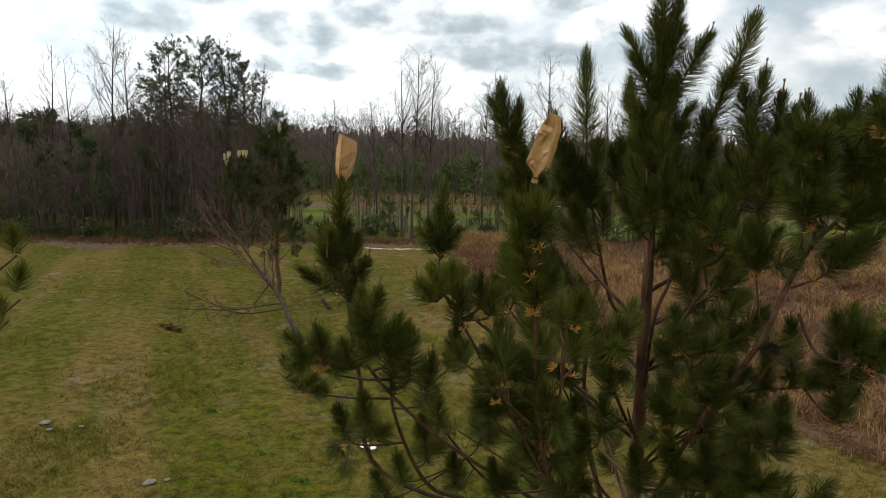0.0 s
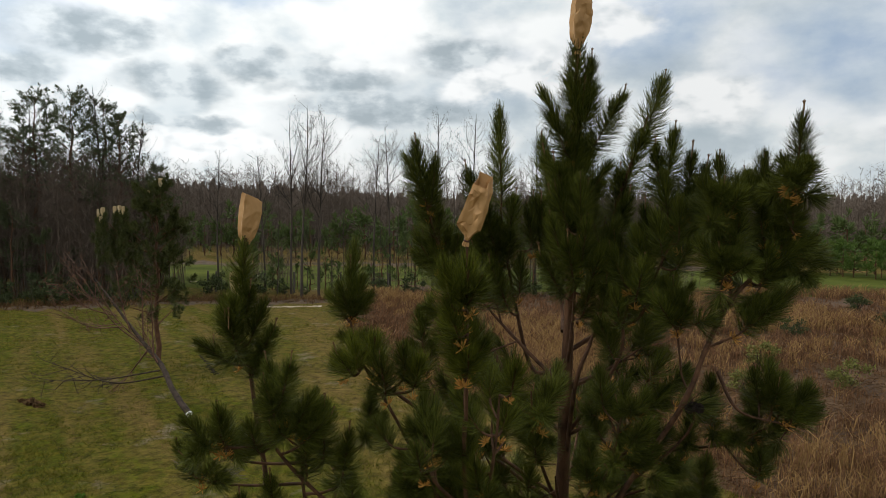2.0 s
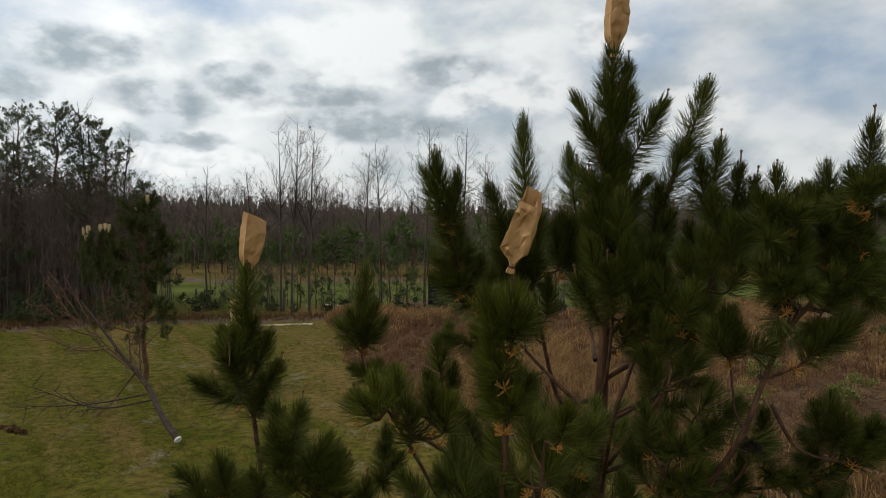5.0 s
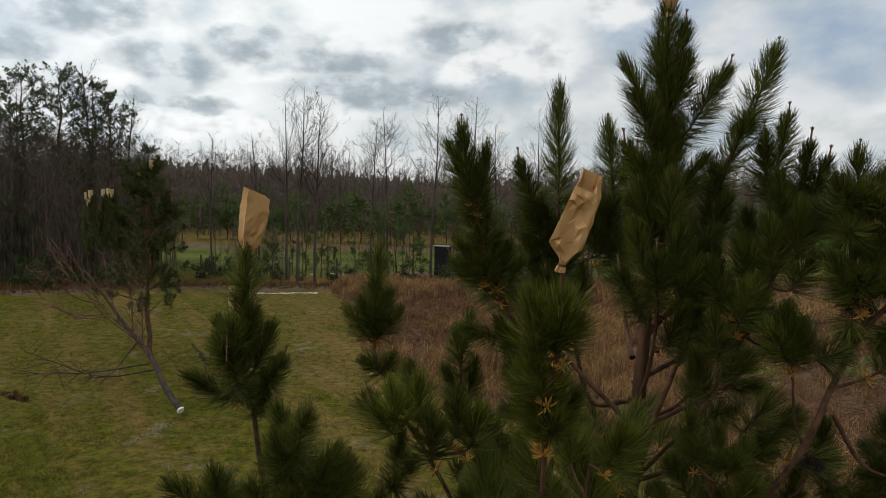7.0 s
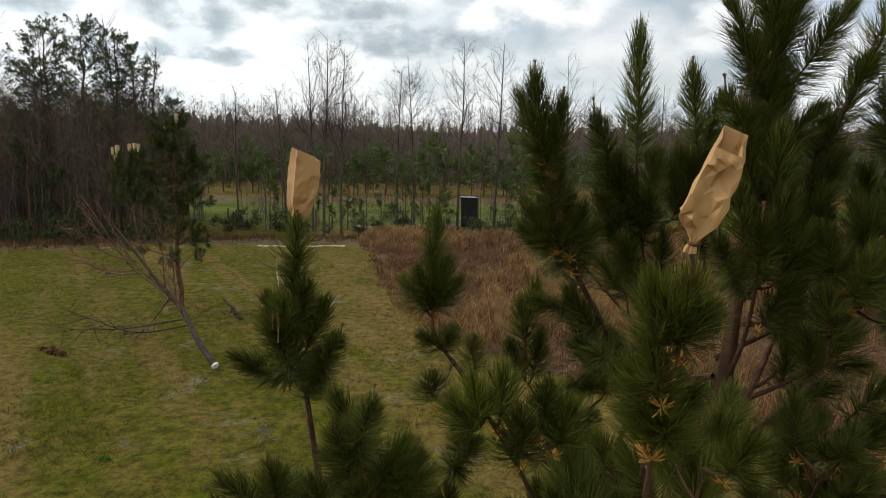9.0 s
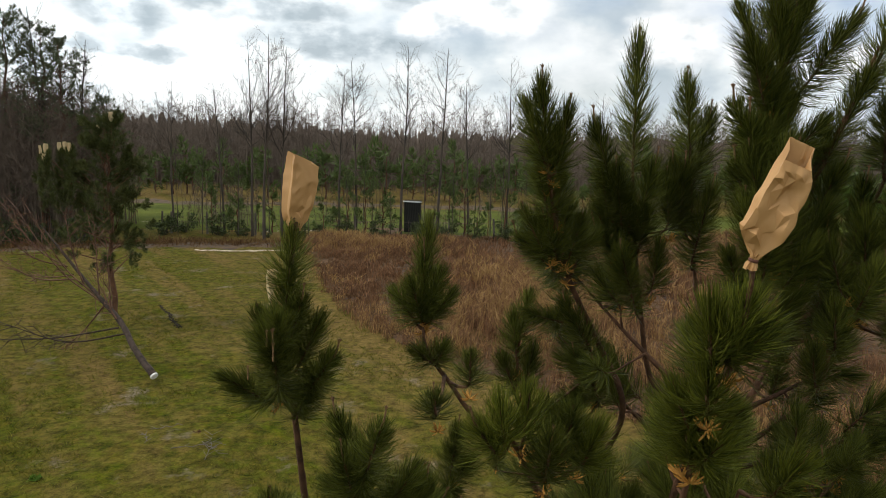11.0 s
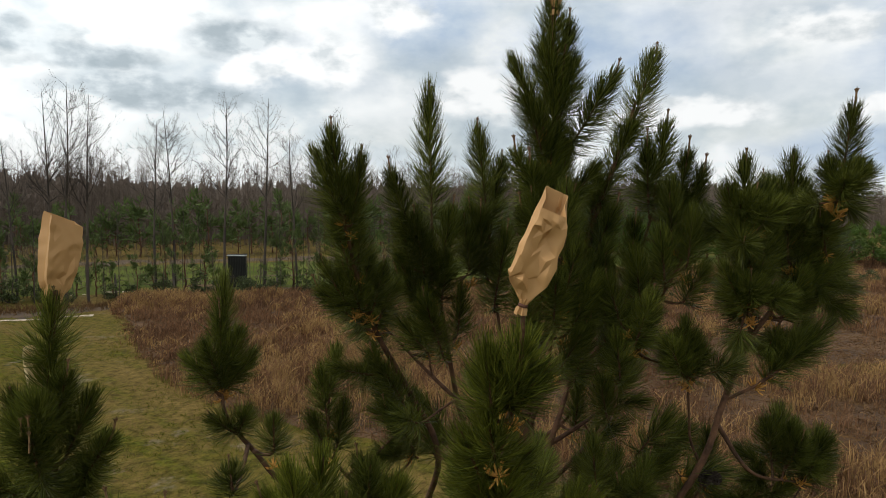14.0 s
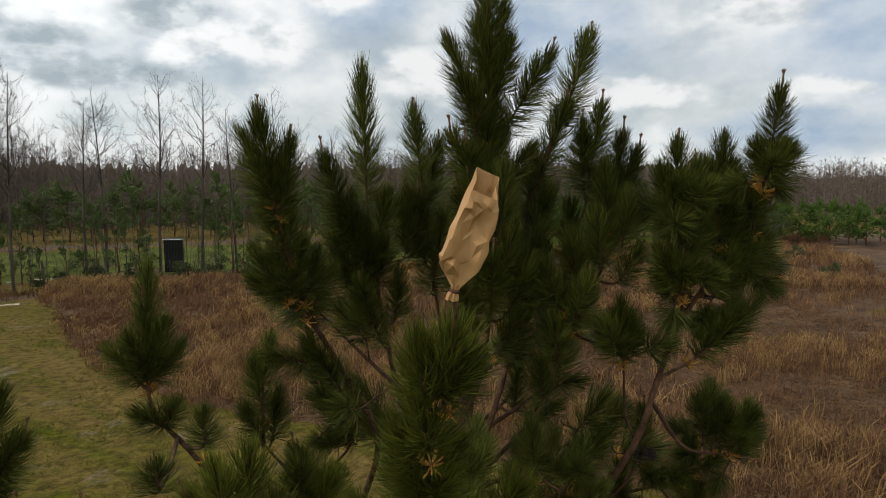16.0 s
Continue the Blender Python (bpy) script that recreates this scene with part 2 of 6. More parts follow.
M_ROOF = material("pale_roof_sheet", (0.60, 0.60, 0.60), (0.78, 0.78, 0.77), 0.5, 4, 5, 0.2, 20)
M_POST = material("fence_post", (0.06, 0.05, 0.042), (0.16, 0.135, 0.11), 0.9, 6, 6, 0.5, 30, stretch=(1, 1, 0.2))
M_LITTER = material("leaf_litter", (0.030, 0.020, 0.011), (0.100, 0.060, 0.030), 0.9, 2, 6, 0.4, 20)


def ground_material():
    m = bpy.data.materials.new("mown_grass")
    m.use_nodes = True
    nt = m.node_tree
    b = nt.nodes["Principled BSDF"]
    b.inputs["Roughness"].default_value = 0.95
    b.inputs["Specular IOR Level"].default_value = 0.05
    geo = nt.nodes.new("ShaderNodeTexCoord")

    def noise_at(scale, detail=5, stretch=(1, 1, 1), rz=0.0, rough=0.55):
        mp = nt.nodes.new("ShaderNodeMapping")
        mp.vector_type = "TEXTURE"
        mp.inputs["Scale"].default_value = stretch
        mp.inputs["Rotation"].default_value = (0, 0, rz)
        nt.links.new(geo.outputs["Object"], mp.inputs[0])
        n = nt.nodes.new("ShaderNodeTexNoise")
        n.inputs["Scale"].default_value, n.inputs["Detail"].default_value = scale, detail
        n.inputs["Roughness"].default_value = rough
        nt.links.new(mp.outputs[0], n.inputs["Vector"])
        return n.outputs["Fac"]

    def ramp(fac, a, c, p, q):
        r = nt.nodes.new("ShaderNodeValToRGB")
        r.color_ramp.elements[0].color, r.color_ramp.elements[1].color = (*a, 1), (*c, 1)
        r.color_ramp.elements[0].position, r.color_ramp.elements[1].position = p, q
        nt.links.new(fac, r.inputs[0])
        return r.outputs[0]

    def mixed(fac, a, c):
        mx = nt.nodes.new("ShaderNodeMix")
        mx.data_type = "RGBA"
        nt.links.new(fac, mx.inputs[0])
        nt.links.new(a, mx.inputs[6])
        nt.links.new(c, mx.inputs[7])
        return mx.outputs[2]

    fine = noise_at(3.2, 11, rough=0.86)
    green = ramp(fine, (0.010, 0.018, 0.001), (0.090, 0.104, 0.004), 0.39, 0.63)
    olive = ramp(fine, (0.019, 0.020, 0.002), (0.120, 0.099, 0.009), 0.39, 0.63)
    straw = ramp(fine, (0.046, 0.032, 0.008), (0.192, 0.132, 0.040), 0.39, 0.63)
    # mowing lanes run up the field; the noise is drawn out along them
    lanes = ramp(noise_at(0.55, 4, (1.0, 14.0, 1), radians(34.8)), (0, 0, 0), (1, 1, 1), 0.46, 0.62)
    patch = ramp(noise_at(0.9, 9, rough=0.78), (0, 0, 0), (1, 1, 1), 0.43, 0.59)
    tufts = ramp(noise_at(2.6, 6, rough=0.7), (0, 0, 0), (1, 1, 1), 0.44, 0.60)
    both = nt.nodes.new("ShaderNodeMath")
    both.operation = "MULTIPLY_ADD"
    both.inputs[1].default_value = 0.74
    half = nt.nodes.new("ShaderNodeMath")
    half.operation = "MULTIPLY"
    half.inputs[1].default_value = 0.42
    nt.links.new(patch, half.inputs[0])
    nt.links.new(lanes, both.inputs[0])
    nt.links.new(half.outputs[0], both.inputs[2])
    # the turf is drier towards the tall grass
    place = nt.nodes.new("ShaderNodeVectorMath")
    place.operation = "DOT_PRODUCT"
    place.inputs[1].default_value = (0.878, 0.478, 0.0)
    nt.links.new(geo.outputs["Object"], place.inputs[0])
    rough_edge = nt.nodes.new("ShaderNodeMath")
    rough_edge.operation = "MULTIPLY_ADD"
    rough_edge.inputs[1].default_value = 7.0
    nt.links.new(noise_at(0.25, 6, rough=0.6), rough_edge.inputs[0])
    nt.links.new(place.outputs["Value"], rough_edge.inputs[2])
    drier = nt.nodes.new("ShaderNodeMapRange")
    for k, v in ((1, 7.0), (2, 15.0), (3, 0.0), (4, 0.55)):
        drier.inputs[k].default_value = v
    nt.links.new(rough_edge.outputs[0], drier.inputs[0])
    dry = nt.nodes.new("ShaderNodeMath")
    dry.operation, dry.use_clamp = "ADD", True
    nt.links.new(both.outputs[0], dry.inputs[0])
    nt.links.new(drier.outputs[0], dry.inputs[1])
    turf = mixed(dry.outputs[0], mixed(tufts, green, olive), straw)
    soil = ramp(noise_at(14, 6), (0.07, 0.056, 0.034), (0.235, 0.19, 0.13), 0.3, 0.7)
    bare = ramp(noise_at(0.55, 8, rough=0.7), (0, 0, 0), (0.9, 0.9, 0.9), 0.585, 0.68)
    nt.links.new(mixed(bare, turf, soil), b.inputs["Base Color"])
    bp = nt.nodes.new("ShaderNodeBump")
    bp.inputs["Strength"].default_value, bp.inputs["Distance"].default_value = 0.7, 0.06
    nt.links.new(noise_at(16, 8, rough=0.7), bp.inputs["Height"])
    nt.links.new(bp.outputs[0], b.inputs["Normal"])
    return m


M_GROUND = ground_material()
M_PASTURE = material("pasture_grass", (0.036, 0.048, 0.008), (0.092, 0.106, 0.018), 0.95, 0.25, 8, 0.5, 5, dist=0.1, spec=0.05)
M_MAT = material("fallen_stalks", (0.046, 0.025, 0.011), (0.180, 0.104, 0.046), 0.9, 0.3, 5, 0, pick="ISLAND", spec=0.1)
M_GOLD = material("straw_stalks", (0.165, 0.094, 0.036), (0.41, 0.255, 0.106), 0.85, 0.3, 4, 0, pick="ISLAND", through_light=0.3, spec=0.15)


# ---------------------------------------------------------------- mesh tools
def mesh_np(name, verts, faces, mat, smooth=False):
    """A mesh from arrays of vertices and faces (all of one size)."""
    verts, faces = np.asarray(verts, np.float32), np.asarray(faces, np.int32)
    me = bpy.data.meshes.new(name)
    k = faces.shape[1]
    me.vertices.add(len(verts))
    me.vertices.foreach_set("co", verts.ravel())
    me.loops.add(faces.size)
    me.loops.foreach_set("vertex_index", faces.ravel())
    me.polygons.add(len(faces))
    me.polygons.foreach_set("loop_start", np.arange(0, faces.size, k, dtype=np.int32))
    me.polygons.foreach_set("use_smooth", np.full(len(faces), smooth))
    me.update(calc_edges=True)
    me.validate()
    me.materials.append(mat)
    return me


def mesh_bm(name, bm, mat, smooth=False):
    me = bpy.data.meshes.new(name)
    bm.to_mesh(me)
    bm.free()
    for p in me.polygons:
        p.use_smooth = smooth
    me.materials.append(mat)
    return me


def part(name, me, parent=None, label="", m=None):
    ob = new(name, me)
    ob.parent = parent
    if m is not None:
        ob.matrix_basis = m
    return tagged(ob, label)


def thing(name, at, label, category, group="", kind=""):
    ob = new(name)
    ob.empty_display_size = 0.1
    ob.matrix_basis = pose(*at)
    return tagged(ob, label, category, group, kind)


def perp(d):
    """A unit vector square to each row of d."""
    a = np.where(np.abs(d[:, 2:3]) < 0.9, np.array([[0, 0, 1.0]]), np.array([[1.0, 0, 0]]))
    u = np.cross(d, a)
    return u / np.maximum(np.linalg.norm(u, axis=1, keepdims=True), 1e-9)


def tubes(segs, sides=5):
    """Vertices and quads of tapered tubes; a segment is (x, y, z, r, x, y, z, r)."""
    s = np.asarray(segs, float)
    p, q, r0, r1 = s[:, :3], s[:, 4:7], s[:, 3], s[:, 7]
    d = q - p
    d /= np.maximum(np.linalg.norm(d, axis=1, keepdims=True), 1e-9)
    u = perp(d)
    v = np.cross(d, u)
    a = np.linspace(0, 2 * np.pi, sides, endpoint=False)
    ring = np.cos(a)[None, :, None] * u[:, None] + np.sin(a)[None, :, None] * v[:, None]
    lo = p[:, None] + ring * r0[:, None, None]
    hi = q[:, None] + ring * r1[:, None, None]
    verts = np.concatenate([lo, hi], 1).reshape(-1, 3)
    i = np.arange(sides)
    f = np.stack([i, (i + 1) % sides, (i + 1) % sides + sides, i + sides], 1)
    faces = (f[None] + (np.arange(len(s)) * 2 * sides)[:, None, None]).reshape(-1, 4)
    return verts, faces


def ribbons(p, q, w0, w1, rng):
    """Thin flat twigs or blades from p to q."""
    p, q = np.asarray(p, float), np.asarray(q, float)
    d = q - p
    d /= np.maximum(np.linalg.norm(d, axis=1, keepdims=True), 1e-9)
    u = perp(d)
    v = np.cross(d, u)
    a = rng.uniform(0, np.pi, len(p))[:, None]
    s = np.cos(a) * u + np.sin(a) * v
    w0, w1 = np.broadcast_to(w0, len(p))[:, None], np.broadcast_to(w1, len(p))[:, None]
    verts = np.stack([p - s * w0, p + s * w0, q + s * w1, q - s * w1], 1).reshape(-1, 3)
    return verts, np.arange(len(p) * 4).reshape(-1, 4)


def joined(*pieces):
    vs, fs, n = [], [], 0
    for v, f in pieces:
        vs.append(v)
        fs.append(f + n)
        n += len(v)
    return np.concatenate(vs), np.concatenate(fs)


def smooth_line(points, steps=6):
    """A Catmull-Rom line through the points."""
    pts = [Vector(p) for p in points]
    pts = [2 * pts[0] - pts[1]] + pts + [2 * pts[-1] - pts[-2]]
    out = []
    for i in range(1, len(pts) - 2):
        a, b, c, d = pts[i - 1:i + 3]
        for k in range(steps):
            t = k / steps
            out.append(0.5 * (2 * b + (c - a) * t + (2 * a - 5 * b + 4 * c - d) * t * t + (3 * b - a - 3 * c + d) * t ** 3))
    out.append(pts[-2])
    return out


def tube_line(line, r0, r1, sides=8, wobble=0.0, seed=0):
    """One closed skin round a line, for trunks and limbs."""
    rng = np.random.default_rng(seed)
    n = len(line)
    pts = np.array([tuple(p) for p in line])
    d = np.gradient(pts, axis=0)
    d /= np.linalg.norm(d, axis=1, keepdims=True)
    u = np.zeros_like(d)
    u[0] = perp(d[:1])[0]
    for i in range(1, n):
        w = u[i - 1] - d[i] * (u[i - 1] @ d[i])
        u[i] = w / np.linalg.norm(w)
    v = np.cross(d, u)
    a = np.linspace(0, 2 * np.pi, sides, endpoint=False)
    r = np.linspace(r0, r1, n)[:, None] * (1 + wobble * rng.normal(size=(n, sides)))
    verts = (pts[:, None] + (np.cos(a)[None, :, None] * u[:, None] + np.sin(a)[None, :, None] * v[:, None]) * r[..., None]).reshape(-1, 3)
    i, j = np.meshgrid(np.arange(n - 1), np.arange(sides), indexing="ij")
    k = (j + 1) % sides
    faces = np.stack([i * sides + j, i * sides + k, (i + 1) * sides + k, (i + 1) * sides + j], -1).reshape(-1, 4)
    return verts, faces


def needle_mesh(name, length, count, reach, width, seed, mat, lean=(68, 20), curl=0.25):
    """A shoot's needles, round the z axis from 0 to length, in bundles that point forwards."""
    rng = np.random.default_rng(seed)
    bundles = count // 3
    s = np.repeat(rng.uniform(0.02, 1.0, bundles) ** 0.9, 3)
    phi = np.repeat(rng.uniform(0, 2 * np.pi, bundles), 3) + rng.normal(0, 0.10, bundles * 3)
    ang = np.radians(lean[0] + (lean[1] - lean[0]) * s + np.repeat(rng.normal(0, 9, bundles), 3) + rng.normal(0, 4, bundles * 3))
    n = len(s)
    nl = reach * rng.uniform(0.72, 1.08, n) * (1 - 0.36 * s ** 3)
    radial = np.stack([np.cos(phi), np.sin(phi), np.zeros(n)], 1)
    axis = np.array([[0, 0, 1.0]])
    d0 = radial * np.sin(ang)[:, None] + axis * np.cos(ang)[:, None]
    a1 = ang - curl * rng.uniform(0.2, 1.4, n)
    d1 = radial * np.sin(a1)[:, None] + axis * np.cos(a1)[:, None]
    p0 = axis * (s * length)[:, None] + radial * 0.004
    p1 = p0 + d0 * (nl * 0.55)[:, None]
    p2 = p1 + d1 * (nl * 0.45)[:, None]
    side = perp(d0)
    v = np.cross(d0, side)
    t = rng.uniform(0, np.pi, n)[:, None]
    side = np.cos(t) * side + np.sin(t) * v
    w = width * rng.uniform(0.8, 1.2, n)[:, None]
    verts = np.stack([p0 - side * w, p0 + side * w, p1 + side * w, p1 - side * w, p2 + side * w * 0.25, p2 - side * w * 0.25], 1).reshape(-1, 3)
    f = np.array([[0, 1, 2, 3], [3, 2, 4, 5]])
    faces = (f[None] + (np.arange(n) * 6)[:, None, None]).reshape(-1, 4)
    return mesh_np(name, verts, faces, mat)


def along(base, tip):
    """A pose at base whose z axis points to tip."""
    d = Vector(tip) - Vector(base)
    return Matrix.Translation(base) @ d.to_track_quat("Z", "Y").to_matrix().to_4x4()


# ---------------------------------------------------------------- ground
EDGE = [(-9.3, 40.2), (-8.2, 37.0), (-6.7, 31.7), (-5.3, 27.0), (-4.0, 23.7), (-2.6, 21.2), (-0.9, 18.9), (1.7, 16.6), (3.6, 14.6), (5.6, 12.6), (8.0, 10.0), (11.0, 6.0), (13.0, 0.0)]


def edge_x(y):
    """Where the tall grass begins, going right, at that y."""
    ys = [p[1] for p in EDGE][::-1]
    xs = [p[0] for p in EDGE][::-1]
    return np.interp(y, ys, xs)


def ground_z(x, y):
    near = math.exp(-((x + 2) ** 2 + (y - 18) ** 2) / 2500)
    if near < 0.02:
        return 0.0
    return near * (0.10 * noise.noise((x * 0.25, y * 0.25, 0)) + 0.05 * noise.noise((x * 1.1, y * 1.1, 3)))


def build_ground():
    n = 180
    a = np.linspace(-1, 1, n)
    c = np.sign(a) * (12 * np.abs(a) + 1600 * np.abs(a) ** 6)
    x, y = np.meshgrid(c, c + 18, indexing="xy")
    z = np.zeros_like(x)
    for i in range(n):
        for j in range(n):
            z[i, j] = ground_z(x[i, j], y[i, j])
    verts = np.stack([x, y, z], -1).reshape(-1, 3)
    i, j = np.meshgrid(np.arange(n - 1), np.arange(n - 1), indexing="ij")
    q = np.stack([i * n + j, i * n + j + 1, (i + 1) * n + j + 1, (i + 1) * n + j], -1).reshape(-1, 4)
    g = part("ground", mesh_np("ground", verts, q, M_GROUND, True))
    tagged(g, "mown green and straw-coloured grass field with bare patches", "ground", kind="structure")


def strip(name, line, width, mat, z, seed, label, category, kind="structure"):
    """An uneven flat strip of soil along a line."""
    rng = np.random.default_rng(seed)
    pts = smooth_line([(x, y, z) for x, y in line], 24)
    pts = [p + Vector((0, width * 1.5 * noise.noise((p.x * 0.9, p.y * 0.9, seed)) + width * noise.noise((p.x * 2.7, 0, seed)), 0)) for p in pts]
    bm = bmesh.new()
    rows = []
    for k, p in enumerate(pts):
        d = (pts[min(k + 1, len(pts) - 1)] - pts[max(k - 1, 0)]).normalized()
        s = Vector((-d.y, d.x, 0))
        w = width * max(0.06, 0.75 + 1.9 * noise.noise((k * 0.37, seed, 0)) + 0.7 * (rng.random() - 0.5))
        row = []
        for g in (-1, -0.4, 0.3, 1):
            q = p + s * (w * g)
            row.append(bm.verts.new((q.x, q.y, ground_z(q.x, q.y) + z + 0.03 * (1 - abs(g)) - 0.06 * (abs(g) > 0.9))))
        rows.append(row)
    for a, b in zip(rows, rows[1:]):
        for k in range(3):
            bm.faces.new((a[k], a[k + 1], b[k + 1], b[k]))
    ob = part(name, mesh_bm(name, bm, mat, True))
    return tagged(ob, label, category, kind=kind)


build_ground()
strip("sandy_track", [(-14.6, 37.6), (-13.4, 37.6), (-12.4, 37.7), (-11, 37.9), (-9.6, 38.2)], 0.24, M_SAND, 0.02, 3, "narrow strip of pale washed sand beside the mown grass", "track")
strip("sandy_track", [(-28, 50.5), (-23, 49.8), (-17.5, 48.2), (-14, 47.4), (-9, 47.0)], 0.6, M_SAND, 0.02, 4, "pale sandy washed ground behind the fence", "track")
strip("leaf_litter", [(-60, 33.0), (-42, 33.5), (-30, 34.6), (-24, 36.6), (-17, 39.5), (-11, 40.3), (-4, 42.6), (4, 44)], 1.3, M_LITTER, 0.03, 5, "brown leaf litter and dead grass along the wood's edge", "leaf litter")
strip("leaf_litter", [(-34, 68), (-20, 69), (-6, 70), (8, 70), (24, 70)], 2.2, M_LITTER, 0.04, 6, "band of rusty brown dead grass beyond the pasture", "leaf litter")


def pasture():
    """The greener grazed strip beyond the fence."""
    bm = bmesh.new()
    rows = [[bm.verts.new((-36 + 2.4 * i, y + 1.2 * noise.noise((i * 0.5, y, 2)), 0.05 + 0.05 * noise.noise((i, y, 5)) - 0.2 * (y in (45.5, 67.5)))) for i in range(34)] for y in (45.5, 47.0, 51.0, 56.0, 61.0, 66.0, 67.5)]
    for a, b in zip(rows, rows[1:]):
        for k in range(33):
            bm.faces.new((a[k], a[k + 1], b[k + 1], b[k]))
    tagged(part("pasture", mesh_bm("pasture", bm, M_PASTURE, True)), "bright green grazed pasture beyond the fence", "ground", kind="structure")


pasture()


def furrow():
    """A narrow dark strip laid along a groove in the turf."""
    strip("furrow", [(-10.95, 24.4), (-10.3, 23.5), (-9.7, 22.6), (-9.1, 21.6)], 0.14, M_FURROW, 0.012, 8, "dark furrow in the turf", "furrow")


M_FURROW = material("dark_furrow", (0.012, 0.010, 0.007), (0.040, 0.032, 0.022), 0.95, 4, 6, 0.5, 20, spec=0.05)
furrow()


def turf_blades():
    """Short grass over the mown field."""
    rng = np.random.default_rng(21)
    n = 70000
    y = 7 + 33 * rng.random(n) ** 1.5
    x = rng.uniform(-1, 1, n) * (8 + 0.62 * y) - 5
    keep = x < edge_x(y) + 0.6
    x, y = x[keep], y[keep]
    clump = np.array([noise.noise((a * 0.7, b * 0.7, 9)) for a, b in zip(x, y)])
    keep = clump > rng.uniform(-0.6, 0.5, len(x))
    x, y = x[keep], y[keep]
    p = np.repeat(np.stack([x, y, np.full(len(x), -0.02)], 1), 3, 0)
    p[:, :2] += rng.normal(0, 0.05, (len(p), 2))
    h = rng.uniform(0.02, 0.07, len(p))
    q = p + np.stack([rng.normal(0, 0.05, len(p)), rng.normal(0, 0.05, len(p)), h + 0.02], 1)
    v, f = ribbons(p, q, 0.010, 0.002, rng)
    ob = part("turf", mesh_np("turf", v, f, M_TURF))
    tagged(ob, "short mown grass blades, green mixed with straw", "grass", kind="stuff")


def tall_grass(name, seed, n, mat, cut, tall, label):
    """The rusty, knee-high dead grass of the field."""
    rng = np.random.default_rng(seed)
    y = 4 + 50 * rng.random(n) ** 0.85
    x = edge_x(y) + (rng.random(n) ** 1.25) * (12 + 1.05 * y)
    far = 43.5 + np.clip(x, 0, 60) * 0.22
    torn = np.array([1.1 * noise.noise((a * 0.5, b * 0.5, 7)) for a, b in zip(x, y)])
    inside = x - edge_x(y) - torn
    keep = (y < far) & (inside > rng.uniform(-0.9, 0.9, n))
    x, y, inside = x[keep], y[keep], inside[keep]
    d = np.array([noise.noise((a * 0.16, b * 0.16, 4)) + 0.5 * noise.noise((a * 0.6, b * 0.6, 2)) for a, b in zip(x, y)])
    keep = d > rng.uniform(cut[0], cut[1], len(x))
    x, y, d, inside = x[keep], y[keep], d[keep], inside[keep]
    keep = (y > 25) | (rng.random(len(x)) < 0.6 + 0.4 * (d > 0.1))
    x, y, d, inside = x[keep], y[keep], d[keep], inside[keep]
    m = 13
    hgt = np.clip(0.60 + 0.55 * d + rng.normal(0, 0.10, len(x)), 0.25, 1.15) * tall * np.clip(0.5 + 0.3 * inside, 0.3, 1.0)
    p = np.repeat(np.stack([x, y, np.full(len(x), -0.03)], 1), m, 0)
    p[:, :2] += rng.normal(0, 0.13, (len(p), 2))
    h = np.repeat(hgt, m) * rng.uniform(0.55, 1.1, len(p))
    t = np.stack([rng.normal(0.05, 0.16, len(p)), rng.normal(0, 0.16, len(p)), np.ones(len(p))], 1)
    q = p + t * h[:, None]
    k = p + (q - p) * 0.6 + np.stack([rng.normal(0, 0.03, len(p)), rng.normal(0, 0.03, len(p)), 0.06 * h], 1)
    q[:, :2] += rng.normal(0, 0.16, (len(p), 2)) * h[:, None]
    q[:, 2] -= 0.12 * h
    w = np.where(p[:, 1] > 25, 0.017, 0.0095)
    a = ribbons(p, k, w, w * 0.8, rng)
    b = ribbons(k, q, w * 0.8, w * 0.3, rng)
    v, f = joined(a, b)
    ob = part(name, mesh_np(name, v, f, mat))
    tagged(ob, label, "dry grass", kind="stuff")


def verge_grass():
    """Dead grass and twigs along the wood's edge."""
    rng = np.random.default_rng(33)
    line = np.array([(-60, 33.0), (-42, 33.5), (-30, 34.6), (-24, 36.6), (-17, 39.5), (-11, 40.3), (-4, 42.6), (4, 44)])
    n = 1700
    x = rng.uniform(-58, 4, n)
    y = np.interp(x, line[:, 0], line[:, 1]) + 0.5 + rng.normal(0, 0.75, n)
    m = 9
    p = np.repeat(np.stack([x, y, np.full(n, -0.02)], 1), m, 0)
    p[:, :2] += rng.normal(0, 0.22, (len(p), 2))
    q = p + np.stack([rng.normal(0, 0.13, len(p)), rng.normal(0, 0.13, len(p)), rng.uniform(0.1, 0.42, len(p))], 1)
    v, f = ribbons(p, q, 0.016, 0.006, rng)
    tagged(part("verge_grass", mesh_np("verge_grass", v, f, M_MAT)), "brown dead grass along the wood's edge", "dry grass", kind="stuff")


verge_grass()


def dry_floor():
    """The trodden, brown soil under the tall grass, as a low uneven mat."""
    bm = bmesh.new()
    rows = []
    for i in range(40):
        y = 2 + i * 1.35
        x0 = float(edge_x(y))
        row = []
        for j in range(24):
            x = x0 + 0.15 + (j / 23) ** 1.6 * (16 + 1.3 * y) + 0.25 * noise.noise((j, i * 0.7, 5)) * (j > 0)
            z = 0.04 + 0.05 * noise.noise((x * 0.6, y * 0.6, 2)) if j else -0.04
            row.append(bm.verts.new((x, y, z)))
        rows.append(row)
    for a, b in zip(rows, rows[1:]):
        for k in range(23):
            bm.faces.new((a[k], a[k + 1], b[k + 1], b[k]))
    ob = part("field_floor", mesh_bm("field_floor", bm, M_THATCH, True))
    tagged(ob, "matted brown thatch under the dead grass", "ground", kind="structure")


